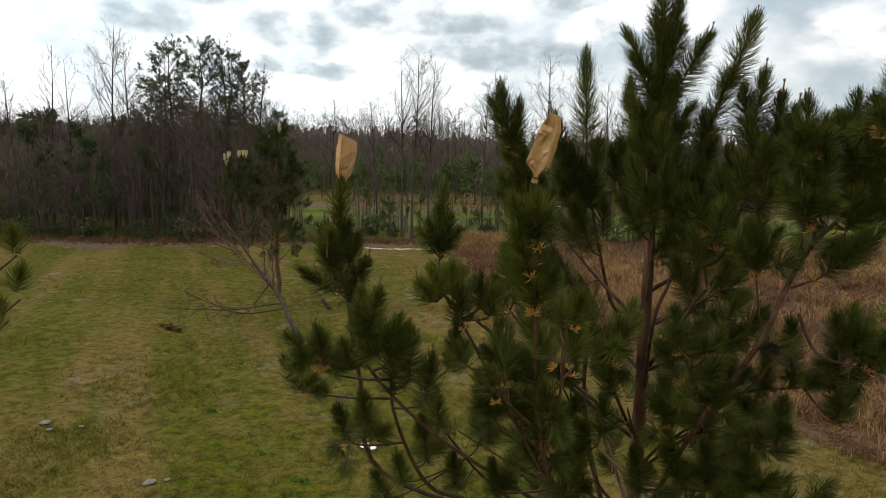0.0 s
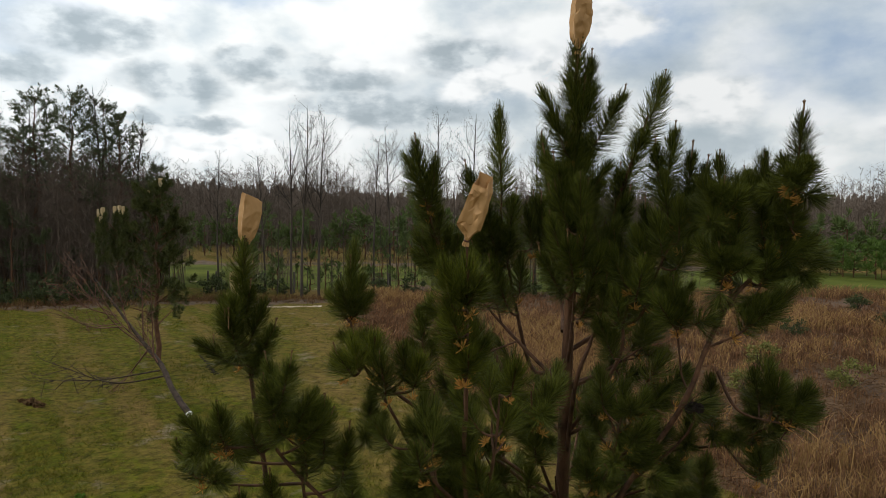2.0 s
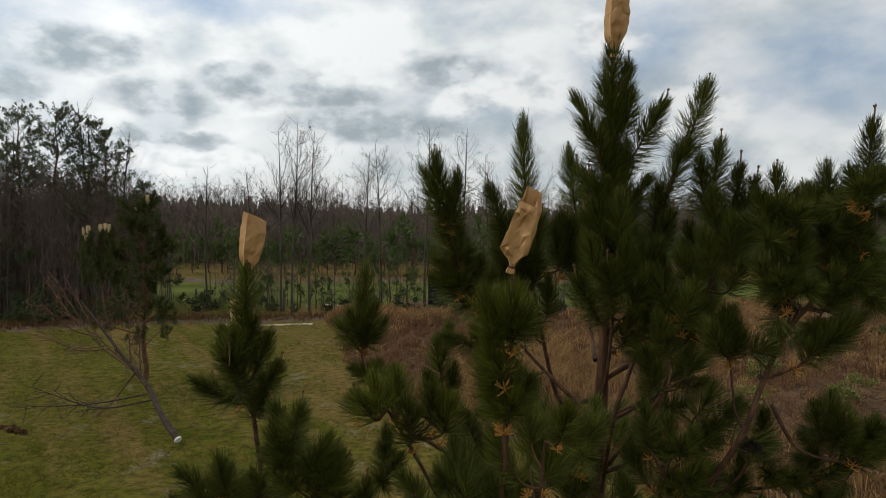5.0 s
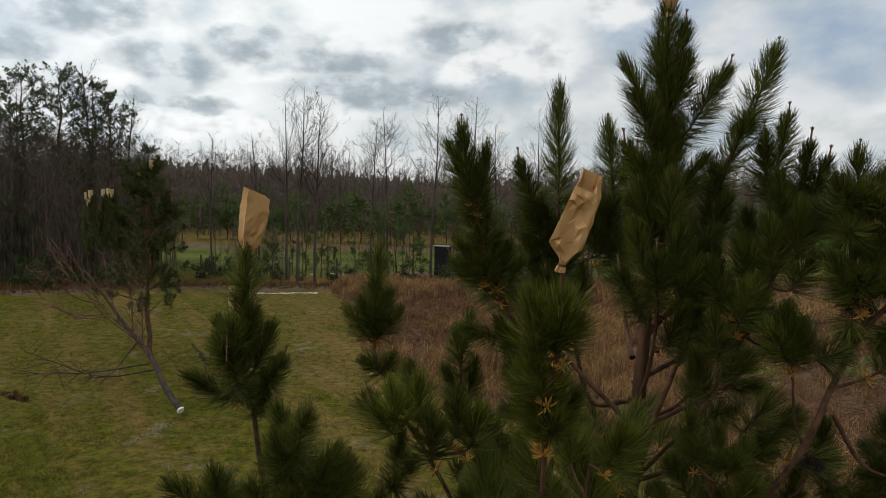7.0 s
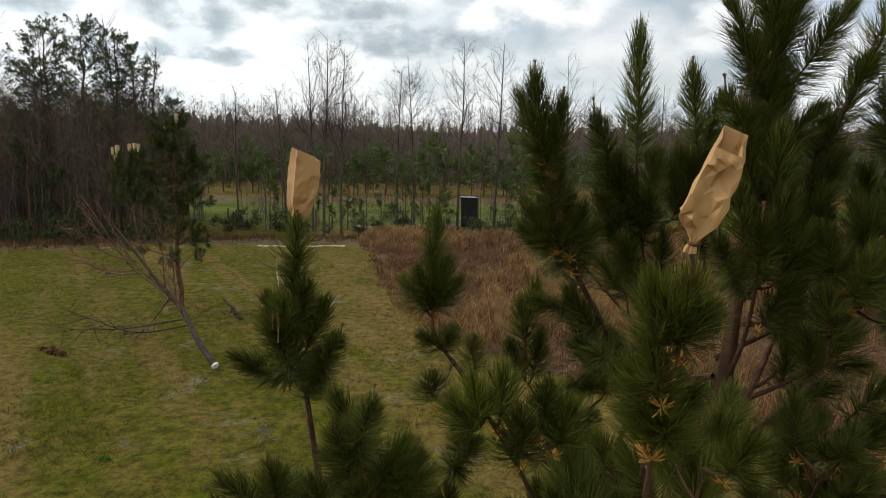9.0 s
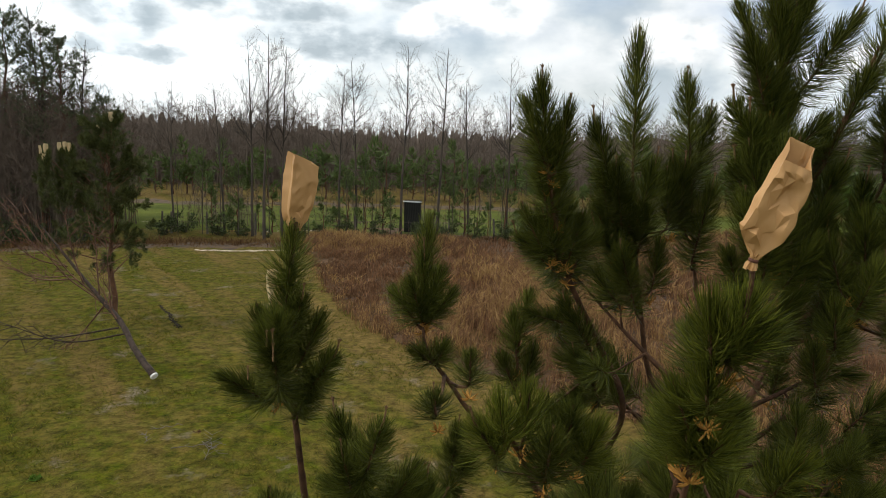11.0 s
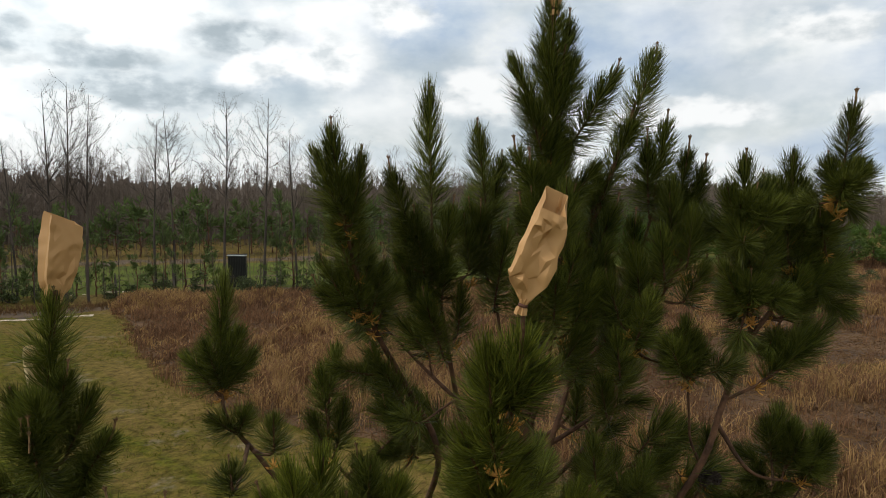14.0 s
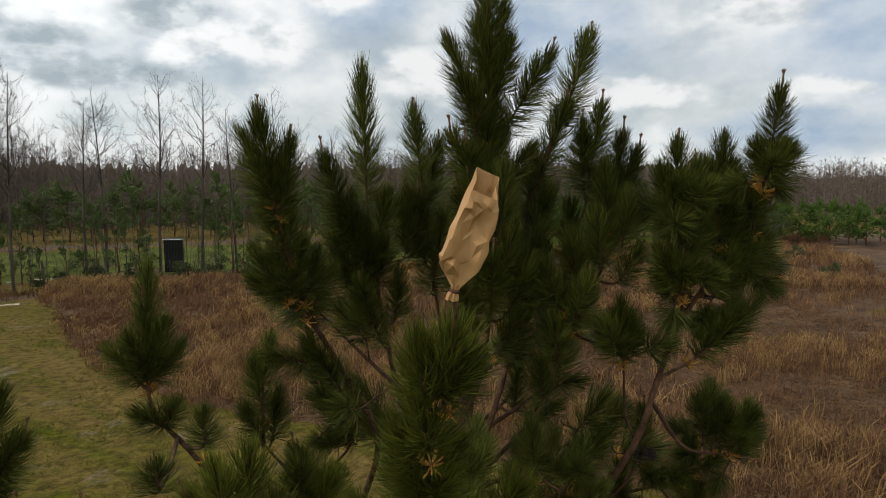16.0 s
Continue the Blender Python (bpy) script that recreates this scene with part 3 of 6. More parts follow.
M_THATCH = material("thatch", (0.034, 0.018, 0.009), (0.120, 0.066, 0.031), 0.95, 0.7, 8, 0.7, 9, dist=0.08)
def fallen_stalks():
    """Flattened dead grass that mats the field's soil."""
    rng = np.random.default_rng(29)
    n = 60000
    y = 5 + 34 * rng.random(n) ** 1.1
    x = edge_x(y) + 0.1 + rng.random(n) * (10 + 0.8 * y)
    p = np.stack([x, y, rng.uniform(0.03, 0.16, n)], 1)
    a = rng.uniform(0, 2 * np.pi, n)
    ln = rng.uniform(0.15, 0.5, n)
    q = p + np.stack([np.cos(a) * ln, np.sin(a) * ln, rng.normal(0.03, 0.09, n)], 1)
    v, f = ribbons(p, q, 0.009, 0.004, rng)
    tagged(part("fallen_stalks", mesh_np("fallen_stalks", v, f, M_MAT)), "flattened tan stalks matted over the field", "dry grass", kind="stuff")


turf_blades()
fallen_stalks()
dry_floor()
tall_grass("dry_grass", 22, 12500, M_DRY, (-1.15, 0.0), 1.0, "rusty brown knee-high dead broomsedge covering the field")
tall_grass("straw_stalks", 23, 14000, M_GOLD, (-0.15, 0.45), 1.1, "pale golden stalks standing among the rusty grass")


# ---------------------------------------------------------------- woods
def grow(rng, h, r, first=0.3, count=16, reach=0.28, rise=42, sub=4):
    """Segments of a leafless tree at the origin: stem, limbs that fork and curve up, fine twigs with swollen buds."""
    segs, line = [], []
    n = 12
    x = y = 0.0
    dx, dy = rng.normal(0, 0.012, 2)
    for i in range(n + 1):
        line.append(np.array([x, y, h * i / n]))
        dx += rng.normal(0, 0.014)
        dy += rng.normal(0, 0.014)
        x += dx * h / n
        y += dy * h / n
    rad = lambda s: r * (1 - s) ** 0.9 + 0.007
    for i in range(n):
        segs.append((*line[i], rad(i / n), *line[i + 1], rad((i + 1) / n)))

    def stick(p, d, length, r0, level):
        k = 4 if level else 2
        q = p
        for i in range(k):
            d = d + rng.normal(0, 0.13, 3) + np.array([0, 0, 0.14 if level == 2 else 0.07])
            d = d / np.linalg.norm(d)
            e = q + d * length / k
            a, b = r0 * (1 - i / k * 0.75), r0 * (1 - (i + 1) / k * 0.75)
            segs.append((*q, a, *e, b))
            q = e
            if level and (i or level == 2):
                for _ in range(sub if level == 2 else 3):
                    if rng.random() < 0.62:
                        s = d + rng.normal(0, 0.5, 3)
                        s /= np.linalg.norm(s)
                        stick(q, s, length * rng.uniform(0.28, 0.55), max(b * 0.6, 0.0042), level - 1)
        if not level:
            segs.append((*q, 0.010, *(q + d * 0.035), 0.003))

    for _ in range(count):
        s = first + (0.98 - first) * rng.random()
        i = min(int(s * n), n - 1)
        p = line[i] + (line[i + 1] - line[i]) * (s * n - i)
        az = rng.uniform(0, 2 * np.pi)
        el = radians(rise + rng.normal(0, 11))
        d = np.array([np.cos(az) * np.cos(el), np.sin(az) * np.cos(el), np.sin(el)])
        stick(p, d, h * reach * (1.12 - s) * rng.uniform(0.6, 1.15) + 0.22, rad(s) * 0.42 + 0.005, 2 if s < 0.86 else 1)
    return np.array(segs)


def bare_variants(k, seed, **kw):
    out = []
    for i in range(k):
        rng = np.random.default_rng(seed + i)
        s = grow(rng, 10.0, kw.get("r", 0.075), kw.get("first", 0.42), kw.get("count", 22), kw.get("reach", 0.34), kw.get("rise", 42), kw.get("sub", 3))
        thick = s[:12]
        v, f = tubes(thick, 6)
        trunk = mesh_np("trunk", v, f, M_BARE, True)
        v, f = tubes(s[12:], 3)
        out.append((trunk, mesh_np("crown", v, f, M_BARE)))
    return out


BARE = bare_variants(7, 100)
SAPLING = bare_variants(5, 140, first=0.3, count=9, reach=0.3, sub=2)


def bare_tree(x, y, h, k, turn, label="tall leafless hardwood with fine grey twigs", girth=1.0, kinds=BARE):
    t = thing("bare_tree", (x, y, 0), label, "tree", "leafless trees along the field")
    s = h / 10.0
    m = pose(0, 0, 0, 0, 0, turn) @ Matrix.Diagonal((s * girth, s * girth, s, 1))
    tr, br = kinds[k % len(kinds)]
    part("trunk", tr, t, m=m)
    tagged(part("crown", br, t, m=m), kind="stuff")
    return t


def wood_edge():
    rng = np.random.default_rng(31)
    # trees that stand out against the sky
    rows = [(-11.9, 42, 12.5), (-13.2, 44, 12.4), (-10.9, 42.5, 11.8), (-8.0, 47, 11.0), (-6.7, 46, 11.5), (-3.7, 46, 12.5), (-1.2, 46, 12.4),
            (0.9, 46, 10.6), (3.5, 46, 11.6), (-15.7, 46, 9.9), (-19.1, 46, 10.0), (-35.0, 42, 15.0), (-34.0, 43, 13.8), (-40.6, 42, 13.6),
            (-43.6, 42, 11.8), (-38.7, 42, 12.5), (-25.7, 43, 14.0), (-30.8, 42, 12.6), (-24.2, 44, 12.2), (7.6, 50, 9.6), (9.7, 47, 9.8)]
    for i, (x, y, h) in enumerate(rows):
        bare_tree(x, y, h, i, rng.uniform(0, 360))
    # thin stems in a row behind the field
    for i, x in enumerate((-16.6, -15.5, -14.0, -12.4, -9.4, -6.1, -5.0, -4.2, -2.0, -0.2, 0.6, 1.3, 2.3, 3.1, 4.6, 5.8, 7.0, 8.6, -18.0, -7.2)):
        bare_tree(x, 44 + rng.uniform(-0.8, 1.5), rng.uniform(5.5, 8.5), i + 3, rng.uniform(0, 360), "slim leafless sapling standing behind the dead grass", 0.46, SAPLING)
    for i in range(26):
        bare_tree(-15 + i * 1.02 + rng.uniform(-0.5, 0.5), 45 + rng.uniform(-0.9, 2.5), rng.uniform(2.6, 5.6), i, rng.uniform(0, 360), "thin leafless sapling beside the fence", 0.55, SAPLING)


def thicket(name, boxes, seed, label, mat, twigs=10):
    """Dense leafless woods: upright stems that break into fine rising twigs."""
    rng = np.random.default_rng(seed)
    P, Q, W0, W1 = [], [], [], []
    for x0, x1, y0, y1, h0, h1, n, wk in boxes:
        x = rng.uniform(x0, x1, n)
        y = rng.uniform(y0, y1, n)
        top = np.array([h0 + (h1 - h0) * (0.5 + 0.8 * noise.noise((a * 0.12, b * 0.1, seed))) for a, b in zip(x, y)]) * rng.uniform(0.62, 1.08, n)
        p = np.stack([x, y, np.full(n, -0.05)], 1)
        q = p + np.stack([rng.normal(0, 0.35, n), rng.normal(0, 0.35, n), top * 0.94], 1)
        P.append(p), Q.append(q), W0.append(wk * rng.uniform(0.7, 1.8, n)), W1.append(np.full(n, wk * 0.25))
        for _ in range(twigs):
            s = rng.uniform(0.08, 1.0, n)[:, None] ** 0.7
            b = p + (q - p) * s
            d = np.stack([rng.normal(0, 0.58, n), rng.normal(0, 0.58, n), rng.uniform(0.3, 0.95, n)], 1)
            ln = rng.uniform(0.10, 0.24, n)[:, None] * top[:, None] * (1.15 - s * 0.75)
            e = b + d * ln
            P.append(b), Q.append(e), W0.append(np.full(n, wk * 0.9)), W1.append(np.full(n, wk * 0.35))
            for _ in range(2):
                b2 = b + (e - b) * rng.uniform(0.2, 1, n)[:, None]
                e2 = b2 + np.stack([rng.normal(0, 0.5, n), rng.normal(0, 0.5, n), rng.uniform(0.0, 0.8, n)], 1) * ln * 0.7
                P.append(b2), Q.append(e2), W0.append(np.full(n, wk * 0.65)), W1.append(np.full(n, wk * 0.25))
    v, f = ribbons(np.concatenate(P), np.concatenate(Q), np.concatenate(W0), np.concatenate(W1), rng)
    ob = part(name, mesh_np(name, v, f, mat))
    return tagged(ob, label, "woods", kind="stuff")


def leaf_cloud(rng, n, size, leaf):
    """Small leaves in clumps inside an upright egg of that size."""
    c = rng.normal(0, 1, (max(6, n // 60), 3))
    c /= np.linalg.norm(c, axis=1, keepdims=True)
    c *= rng.uniform(0.3, 1.0, (len(c), 1)) ** 0.5
    k = rng.integers(0, len(c), n)
    p = (c[k] + rng.normal(0, 0.16, (n, 3))) * np.array(size) + np.array([0, 0, size[2]])
    p[:, 2] = np.maximum(p[:, 2], 0.02)
    d = rng.normal(0, 1, (n, 3)) + np.array([0, 0, 0.5])
    d /= np.linalg.norm(d, axis=1, keepdims=True)
    return ribbons(p, p + d * leaf * rng.uniform(0.7, 1.3, (n, 1)), leaf * 0.3, leaf * 0.08, rng)


def bush_variants(k, seed, mat, size=(0.6, 0.6, 0.55), n=900, leaf=0.09):
    out = []
    for i in range(k):
        rng = np.random.default_rng(seed + i)
        v, f = leaf_cloud(rng, n, size, leaf)
        st = np.array([(0, 0, -0.05, 0.02, *(rng.normal(0, 0.5, 2) * size[0]), size[2] * rng.uniform(0.8, 1.6), 0.005) for _ in range(9)])
        out.append((mesh_np("leaves", v, f, mat), mesh_np("stems", *tubes(st, 3), M_BARE)))
    return out


SHRUB = bush_variants(4, 300, M_BRUSH)
GOLD = bush_variants(3, 320, M_YELLOWBUSH)


def bush(x, y, size, k, kind=SHRUB, label="low dark evergreen bush in the dead grass"):
    t = thing("bush", (x, y, 0), label, "bush", "bushes")
    m = pose(0, 0, 0, 0, 0, k * 77) @ Matrix.Diagonal((size * 1.15, size * 1.15, size, 1))
    leaves, stems = kind[k % len(kind)]
    part("woody_base", stems, t, m=m)
    part("leaves", leaves, t, m=m)


# ---------------------------------------------------------------- pines far off
TUFT_FAR = [needle_mesh("needles", 0.5, 66, 0.30, 0.011, 400 + i, M_NEEDLE_FAR, (80, 25)) for i in range(3)]
TUFT_MID = [needle_mesh("needles", 0.34, 216, 0.19, 0.0045, 410 + i, M_NEEDLE_MID, (75, 22)) for i in range(4)]
TUFT_FINE = [needle_mesh("needles", 0.5, 111, 0.30, 0.0065, 430 + i, M_NEEDLE_YOUNG, (80, 25)) for i in range(3)]
TUFT_YOUNG = [needle_mesh("needles", 0.5, 30, 0.36, 0.018, 420 + i, M_NEEDLE_YOUNG, (80, 25)) for i in range(3)]


def merged_tufts(tufts, poses):
    """One crown mesh out of many shoots."""
    vs, fs, n = [], [], 0
    cache = []
    for me in tufts:
        v = np.empty(len(me.vertices) * 3, np.float32)
        me.vertices.foreach_get("co", v)
        f = np.empty(len(me.loops), np.int32)
        me.loops.foreach_get("vertex_index", f)
        cache.append((v.reshape(-1, 3), f.reshape(-1, 4)))
    for k, m in poses:
        v, f = cache[k % len(cache)]
        a = np.array(m)
        vs.append(v @ a[:3, :3].T + a[:3, 3])
        fs.append(f + n)
        n += len(v)
    return np.concatenate(vs), np.concatenate(fs)


def pine_mesh(seed, h, crown_from, spread, tufts, count, size, mat, top_round=0.5):
    """Trunk and crown of a pine of height h: whorled limbs with shoots at their ends."""
    rng = np.random.default_rng(seed)
    segs, poses = [], []
    n = 10
    line = np.array([[rng.normal(0, 0.01 * h * (i > 0)), rng.normal(0, 0.01 * h * (i > 0)), h * i / n] for i in range(n + 1)])
    for i in range(n):
        segs.append((*line[i], 0.014 * h * (1 - i / n) + 0.015, *line[i + 1], 0.014 * h * (1 - (i + 1) / n) + 0.015))
    limbs = max(8, count // 7)
    for _ in range(limbs):
        s = crown_from + (0.98 - crown_from) * rng.random()
        p = np.array([np.interp(s * h, line[:, 2], line[:, 0]), np.interp(s * h, line[:, 2], line[:, 1]), s * h])
        az = rng.uniform(0, 2 * np.pi)
        rel = (s - crown_from) / (1 - crown_from)
        ln = spread * ((1 - rel) ** top_round * 0.9 + 0.12) * rng.uniform(0.6, 1.15)
        d = np.array([np.cos(az), np.sin(az), rng.uniform(0.15, 0.6) + 0.5 * rel])
        d /= np.linalg.norm(d)
        e = p + d * ln
        segs.append((*p, 0.02 * (1 - rel) + 0.012, *e, 0.008))
        for _ in range(max(2, count // limbs)):
            b = p + (e - p) * rng.uniform(0.35, 1.0) + rng.normal(0, 0.16 * ln, 3) * np.array([1, 1, 0.6])
            dd = d * 0.7 + rng.normal(0, 0.45, 3) + np.array([0, 0, 0.6])
            sc = size * rng.uniform(0.75, 1.25)
            poses.append((int(rng.integers(0, 9)), along(tuple(b), tuple(b + dd)) @ Matrix.Diagonal((sc, sc, sc, 1))))
    poses.append((0, along(tuple(line[-1] - [0, 0, 0.3]), tuple(line[-1] + [0, 0, 1])) @ Matrix.Diagonal((size, size, size, 1))))
    trunk = mesh_np("trunk", *tubes(segs, 6), M_BARK, True)
    return trunk, mesh_np("crown", *merged_tufts(tufts, poses), mat)


def pine(x, y, meshes, s, turn, label, group="pines at the wood's edge"):
    t = thing("pine_tree", (x, y, 0), label, "pine tree", group)
    m = pose(0, 0, 0, 0, 0, turn) @ Matrix.Scale(s, 4)
    part("trunk", meshes[0], t, m=m)
    part("crown", meshes[1], t, m=m)
    return t


def far_woods():
    rng = np.random.default_rng(51)
    tall = [pine_mesh(500 + i, 13.0, 0.48, 2.9, TUFT_FAR, 330, 0.72, M_NEEDLE_FAR) for i in range(3)]
    low = [pine_mesh(510 + i, 5.0, 0.12, 1.5, TUFT_FAR, 48, 1.3, M_NEEDLE_FAR, 0.8) for i in range(3)]
    young = [pine_mesh(520 + i, 3.2, 0.06, 1.3, TUFT_YOUNG, 27, 1.5, M_NEEDLE_YOUNG, 0.8) for i in range(3)]
    hedge = [pine_mesh(540 + i, 3.2, 0.04, 1.3, TUFT_YOUNG, 30, 1.5, M_PLANTATION, 0.7) for i in range(3)]
    slim = [pine_mesh(530 + i, 3.2, 0.10, 1.0, TUFT_FINE, 30, 0.9, M_NEEDLE_YOUNG, 0.8) for i in range(3)]
    for i, (x, y, h) in enumerate(((-29.8, 42, 13.2), (-31.3, 42.6, 11.6), (-27.6, 42.5, 13.4), (-26.2, 43.5, 12.8), (-24.8, 43.4, 12.0), (-22.9, 44.5, 8.6))):
        pine(x, y, tall[i % 3], h / 13.0, i * 67, "tall dark-needled pine with a bare lower trunk")
    for i, (x, y, h) in enumerate(((-44, 38, 4.6), (-40.5, 37, 4.2), (-38, 38.5, 5.6), (-35.5, 38, 4.8), (-33, 37.6, 6.2), (-29.5, 39, 5.6), (-27, 38.5, 4.0), (-24, 41.5, 4.6), (-47, 36, 5.0), (-37, 41, 7.0), (-41, 41, 7.2), (-45.6, 40, 6.4), (-49, 41, 6.8), (-43.2, 44, 8.2), (-33.6, 43.5, 8.0), (-36.4, 45, 7.6), (-48, 44.5, 7.6), (-52, 39, 6.0), (-28.6, 44, 7.8), (-25.4, 41.5, 6.6))):
        pine(x, y, low[i % 3], h / 5.0, i * 71, "bushy dark young pine in the brush")
    for i in range(56):
        x = -36 + i * 1.5 + rng.uniform(-0.6, 0.6)
        pine(x, 77 + rng.uniform(-2, 4), young[i % 3], rng.uniform(1.1, 1.7), i * 37, "young green pine in a row beyond the pasture", "young pines")
    for i in range(120):
        a, row = (i // 3) / 39, i % 3
        x, y = 30 + 36 * a + 1.5 * row + rng.uniform(-0.5, 0.5), 64 - 34 * a + 1.5 * row + rng.uniform(-0.5, 0.5)
        pine(x, y, hedge[i % 3], rng.uniform(0.74, 0.96), i * 41, "bushy young green plantation pine", "young pines")
    for i, (x, y) in enumerate(((44.5, 47.5), (46.0, 48.5))):
        pine(x, y, low[i], 1.05, i * 90, "dark young pine above the plantation")
    for i in range(26):
        x = -16.5 + i * 1.05 + rng.uniform(-0.4, 0.4)
        if abs(x + 3.2) < 1.2:
            continue
        pine(x, 45.2 + rng.uniform(-0.6, 1.5), slim[i % 3], rng.uniform(0.5, 1.15), i * 53, "slim young green pine among the saplings", "young pines")
    for i in range(20):
        x = -19 + i * 1.45 + rng.uniform(-0.7, 0.7)
        bush(x, 44.2 + rng.uniform(-0.7, 1.2), rng.uniform(0.5, 1.25), i, SHRUB, "dark evergreen undergrowth below the saplings")
    for i in range(30):
        bush(-52 + i * 1.05 + rng.uniform(-0.4, 0.4), 35.4 + max(0, i - 20) * 0.35 + rng.uniform(-0.3, 1.4), rng.uniform(0.6, 1.5), i, SHRUB, "dark undergrowth at the wood's edge")


wood_edge()
far_woods()
thicket("brush", [(-75, -33, 35.8, 46, 6.5, 10.4, 1150, 0.013), (-33, -23, 38.5, 50, 7.6, 11.2, 1200, 0.012), (-20, -14.5, 47, 52, 2.5, 5.0, 80, 0.012),
                  (-14, 16, 46.5, 54, 1.5, 4.0, 220, 0.012), (-60, -25, 47, 54, 8.4, 10.8, 600, 0.02)], 61, "dense grey-brown leafless brush at the wood's edge", M_BRUSHWOOD, 16)
thicket("far_woods", [(-110, 62, 86, 104, 8.0, 12.6, 2500, 0.028), (-110, 66, 103, 109, 10.6, 13.4, 2000, 0.030), (-110, -22, 100, 108, 12.6, 15.0, 900, 0.034), (60, 150, 80, 110, 6.5, 10.0, 900, 0.032), (70, 134, 30, 80, 6.0, 9.0, 650, 0.032), (86, 130, 72, 102, 6.6, 10.0, 800, 0.034), (-130, -75, 40, 88, 7, 11, 250, 0.036)],
        62, "far leafless grey-brown hardwood forest", M_WOODS, 12)


def wood_bank(line, height, seed):
    """The dense inner crowns of a wood, behind its outer trees, with a ragged top of twigs."""
    rng = np.random.default_rng(seed)
    bm = bmesh.new()
    pts = smooth_line([(x, y, 0) for x, y in line], 230)
    rows = []
    for k, p in enumerate(pts):
        end = min(k, len(pts) - 1 - k)
        h = height * (0.88 + 0.05 * noise.noise((k * 0.02, seed, 0)) + 0.05 * noise.noise((k * 0.13, seed, 4))) * min(1.0, 0.05 + end / 150)
        h *= 1 + 0.20 * max(0.0, min(1.0, (-12 - p.x) / 30))          # the wood stands higher towards -x
        top = h * rng.uniform(0.90, 1.10)
        rows.append([bm.verts.new((p.x, p.y + 3 * f + noise.noise((k * 0.25, f * 5, 1)), g - 0.2)) for f, g in ((0, 0), (0.3, h * 0.3), (0.6, h * 0.55), (0.85, h * 0.78), (1.0, top))] + [bm.verts.new((p.x, p.y + 12, -0.2))])
    for a, b in zip(rows, rows[1:]):
        for k in range(5):
            bm.faces.new((a[k], a[k + 1], b[k + 1], b[k]))
    ob = part("backdrop", mesh_bm("backdrop", bm, M_WOODBANK, True))
    tagged(ob, "dim grey-brown depth of the far forest", "woods", kind="structure")


M_WOODBANK = material("forest_depth", (0.070, 0.055, 0.045), (0.200, 0.158, 0.126), 0.95, 2.2, 12, 0.25, 5, stretch=(1, 1, 0.16), dist=0.3)
wood_bank([(-170, 60), (-120, 92), (-60, 106), (0, 108), (60, 108), (110, 112)], 9.6, 3)
wood_bank([(80, 112), (110, 104), (135, 80), (140, 30), (140, -20)], 6.6, 7)
wood_bank([(-95, 36), (-70, 42), (-58, 47), (-47, 50), (-41, 51), (-35, 51)], 7.6, 11)


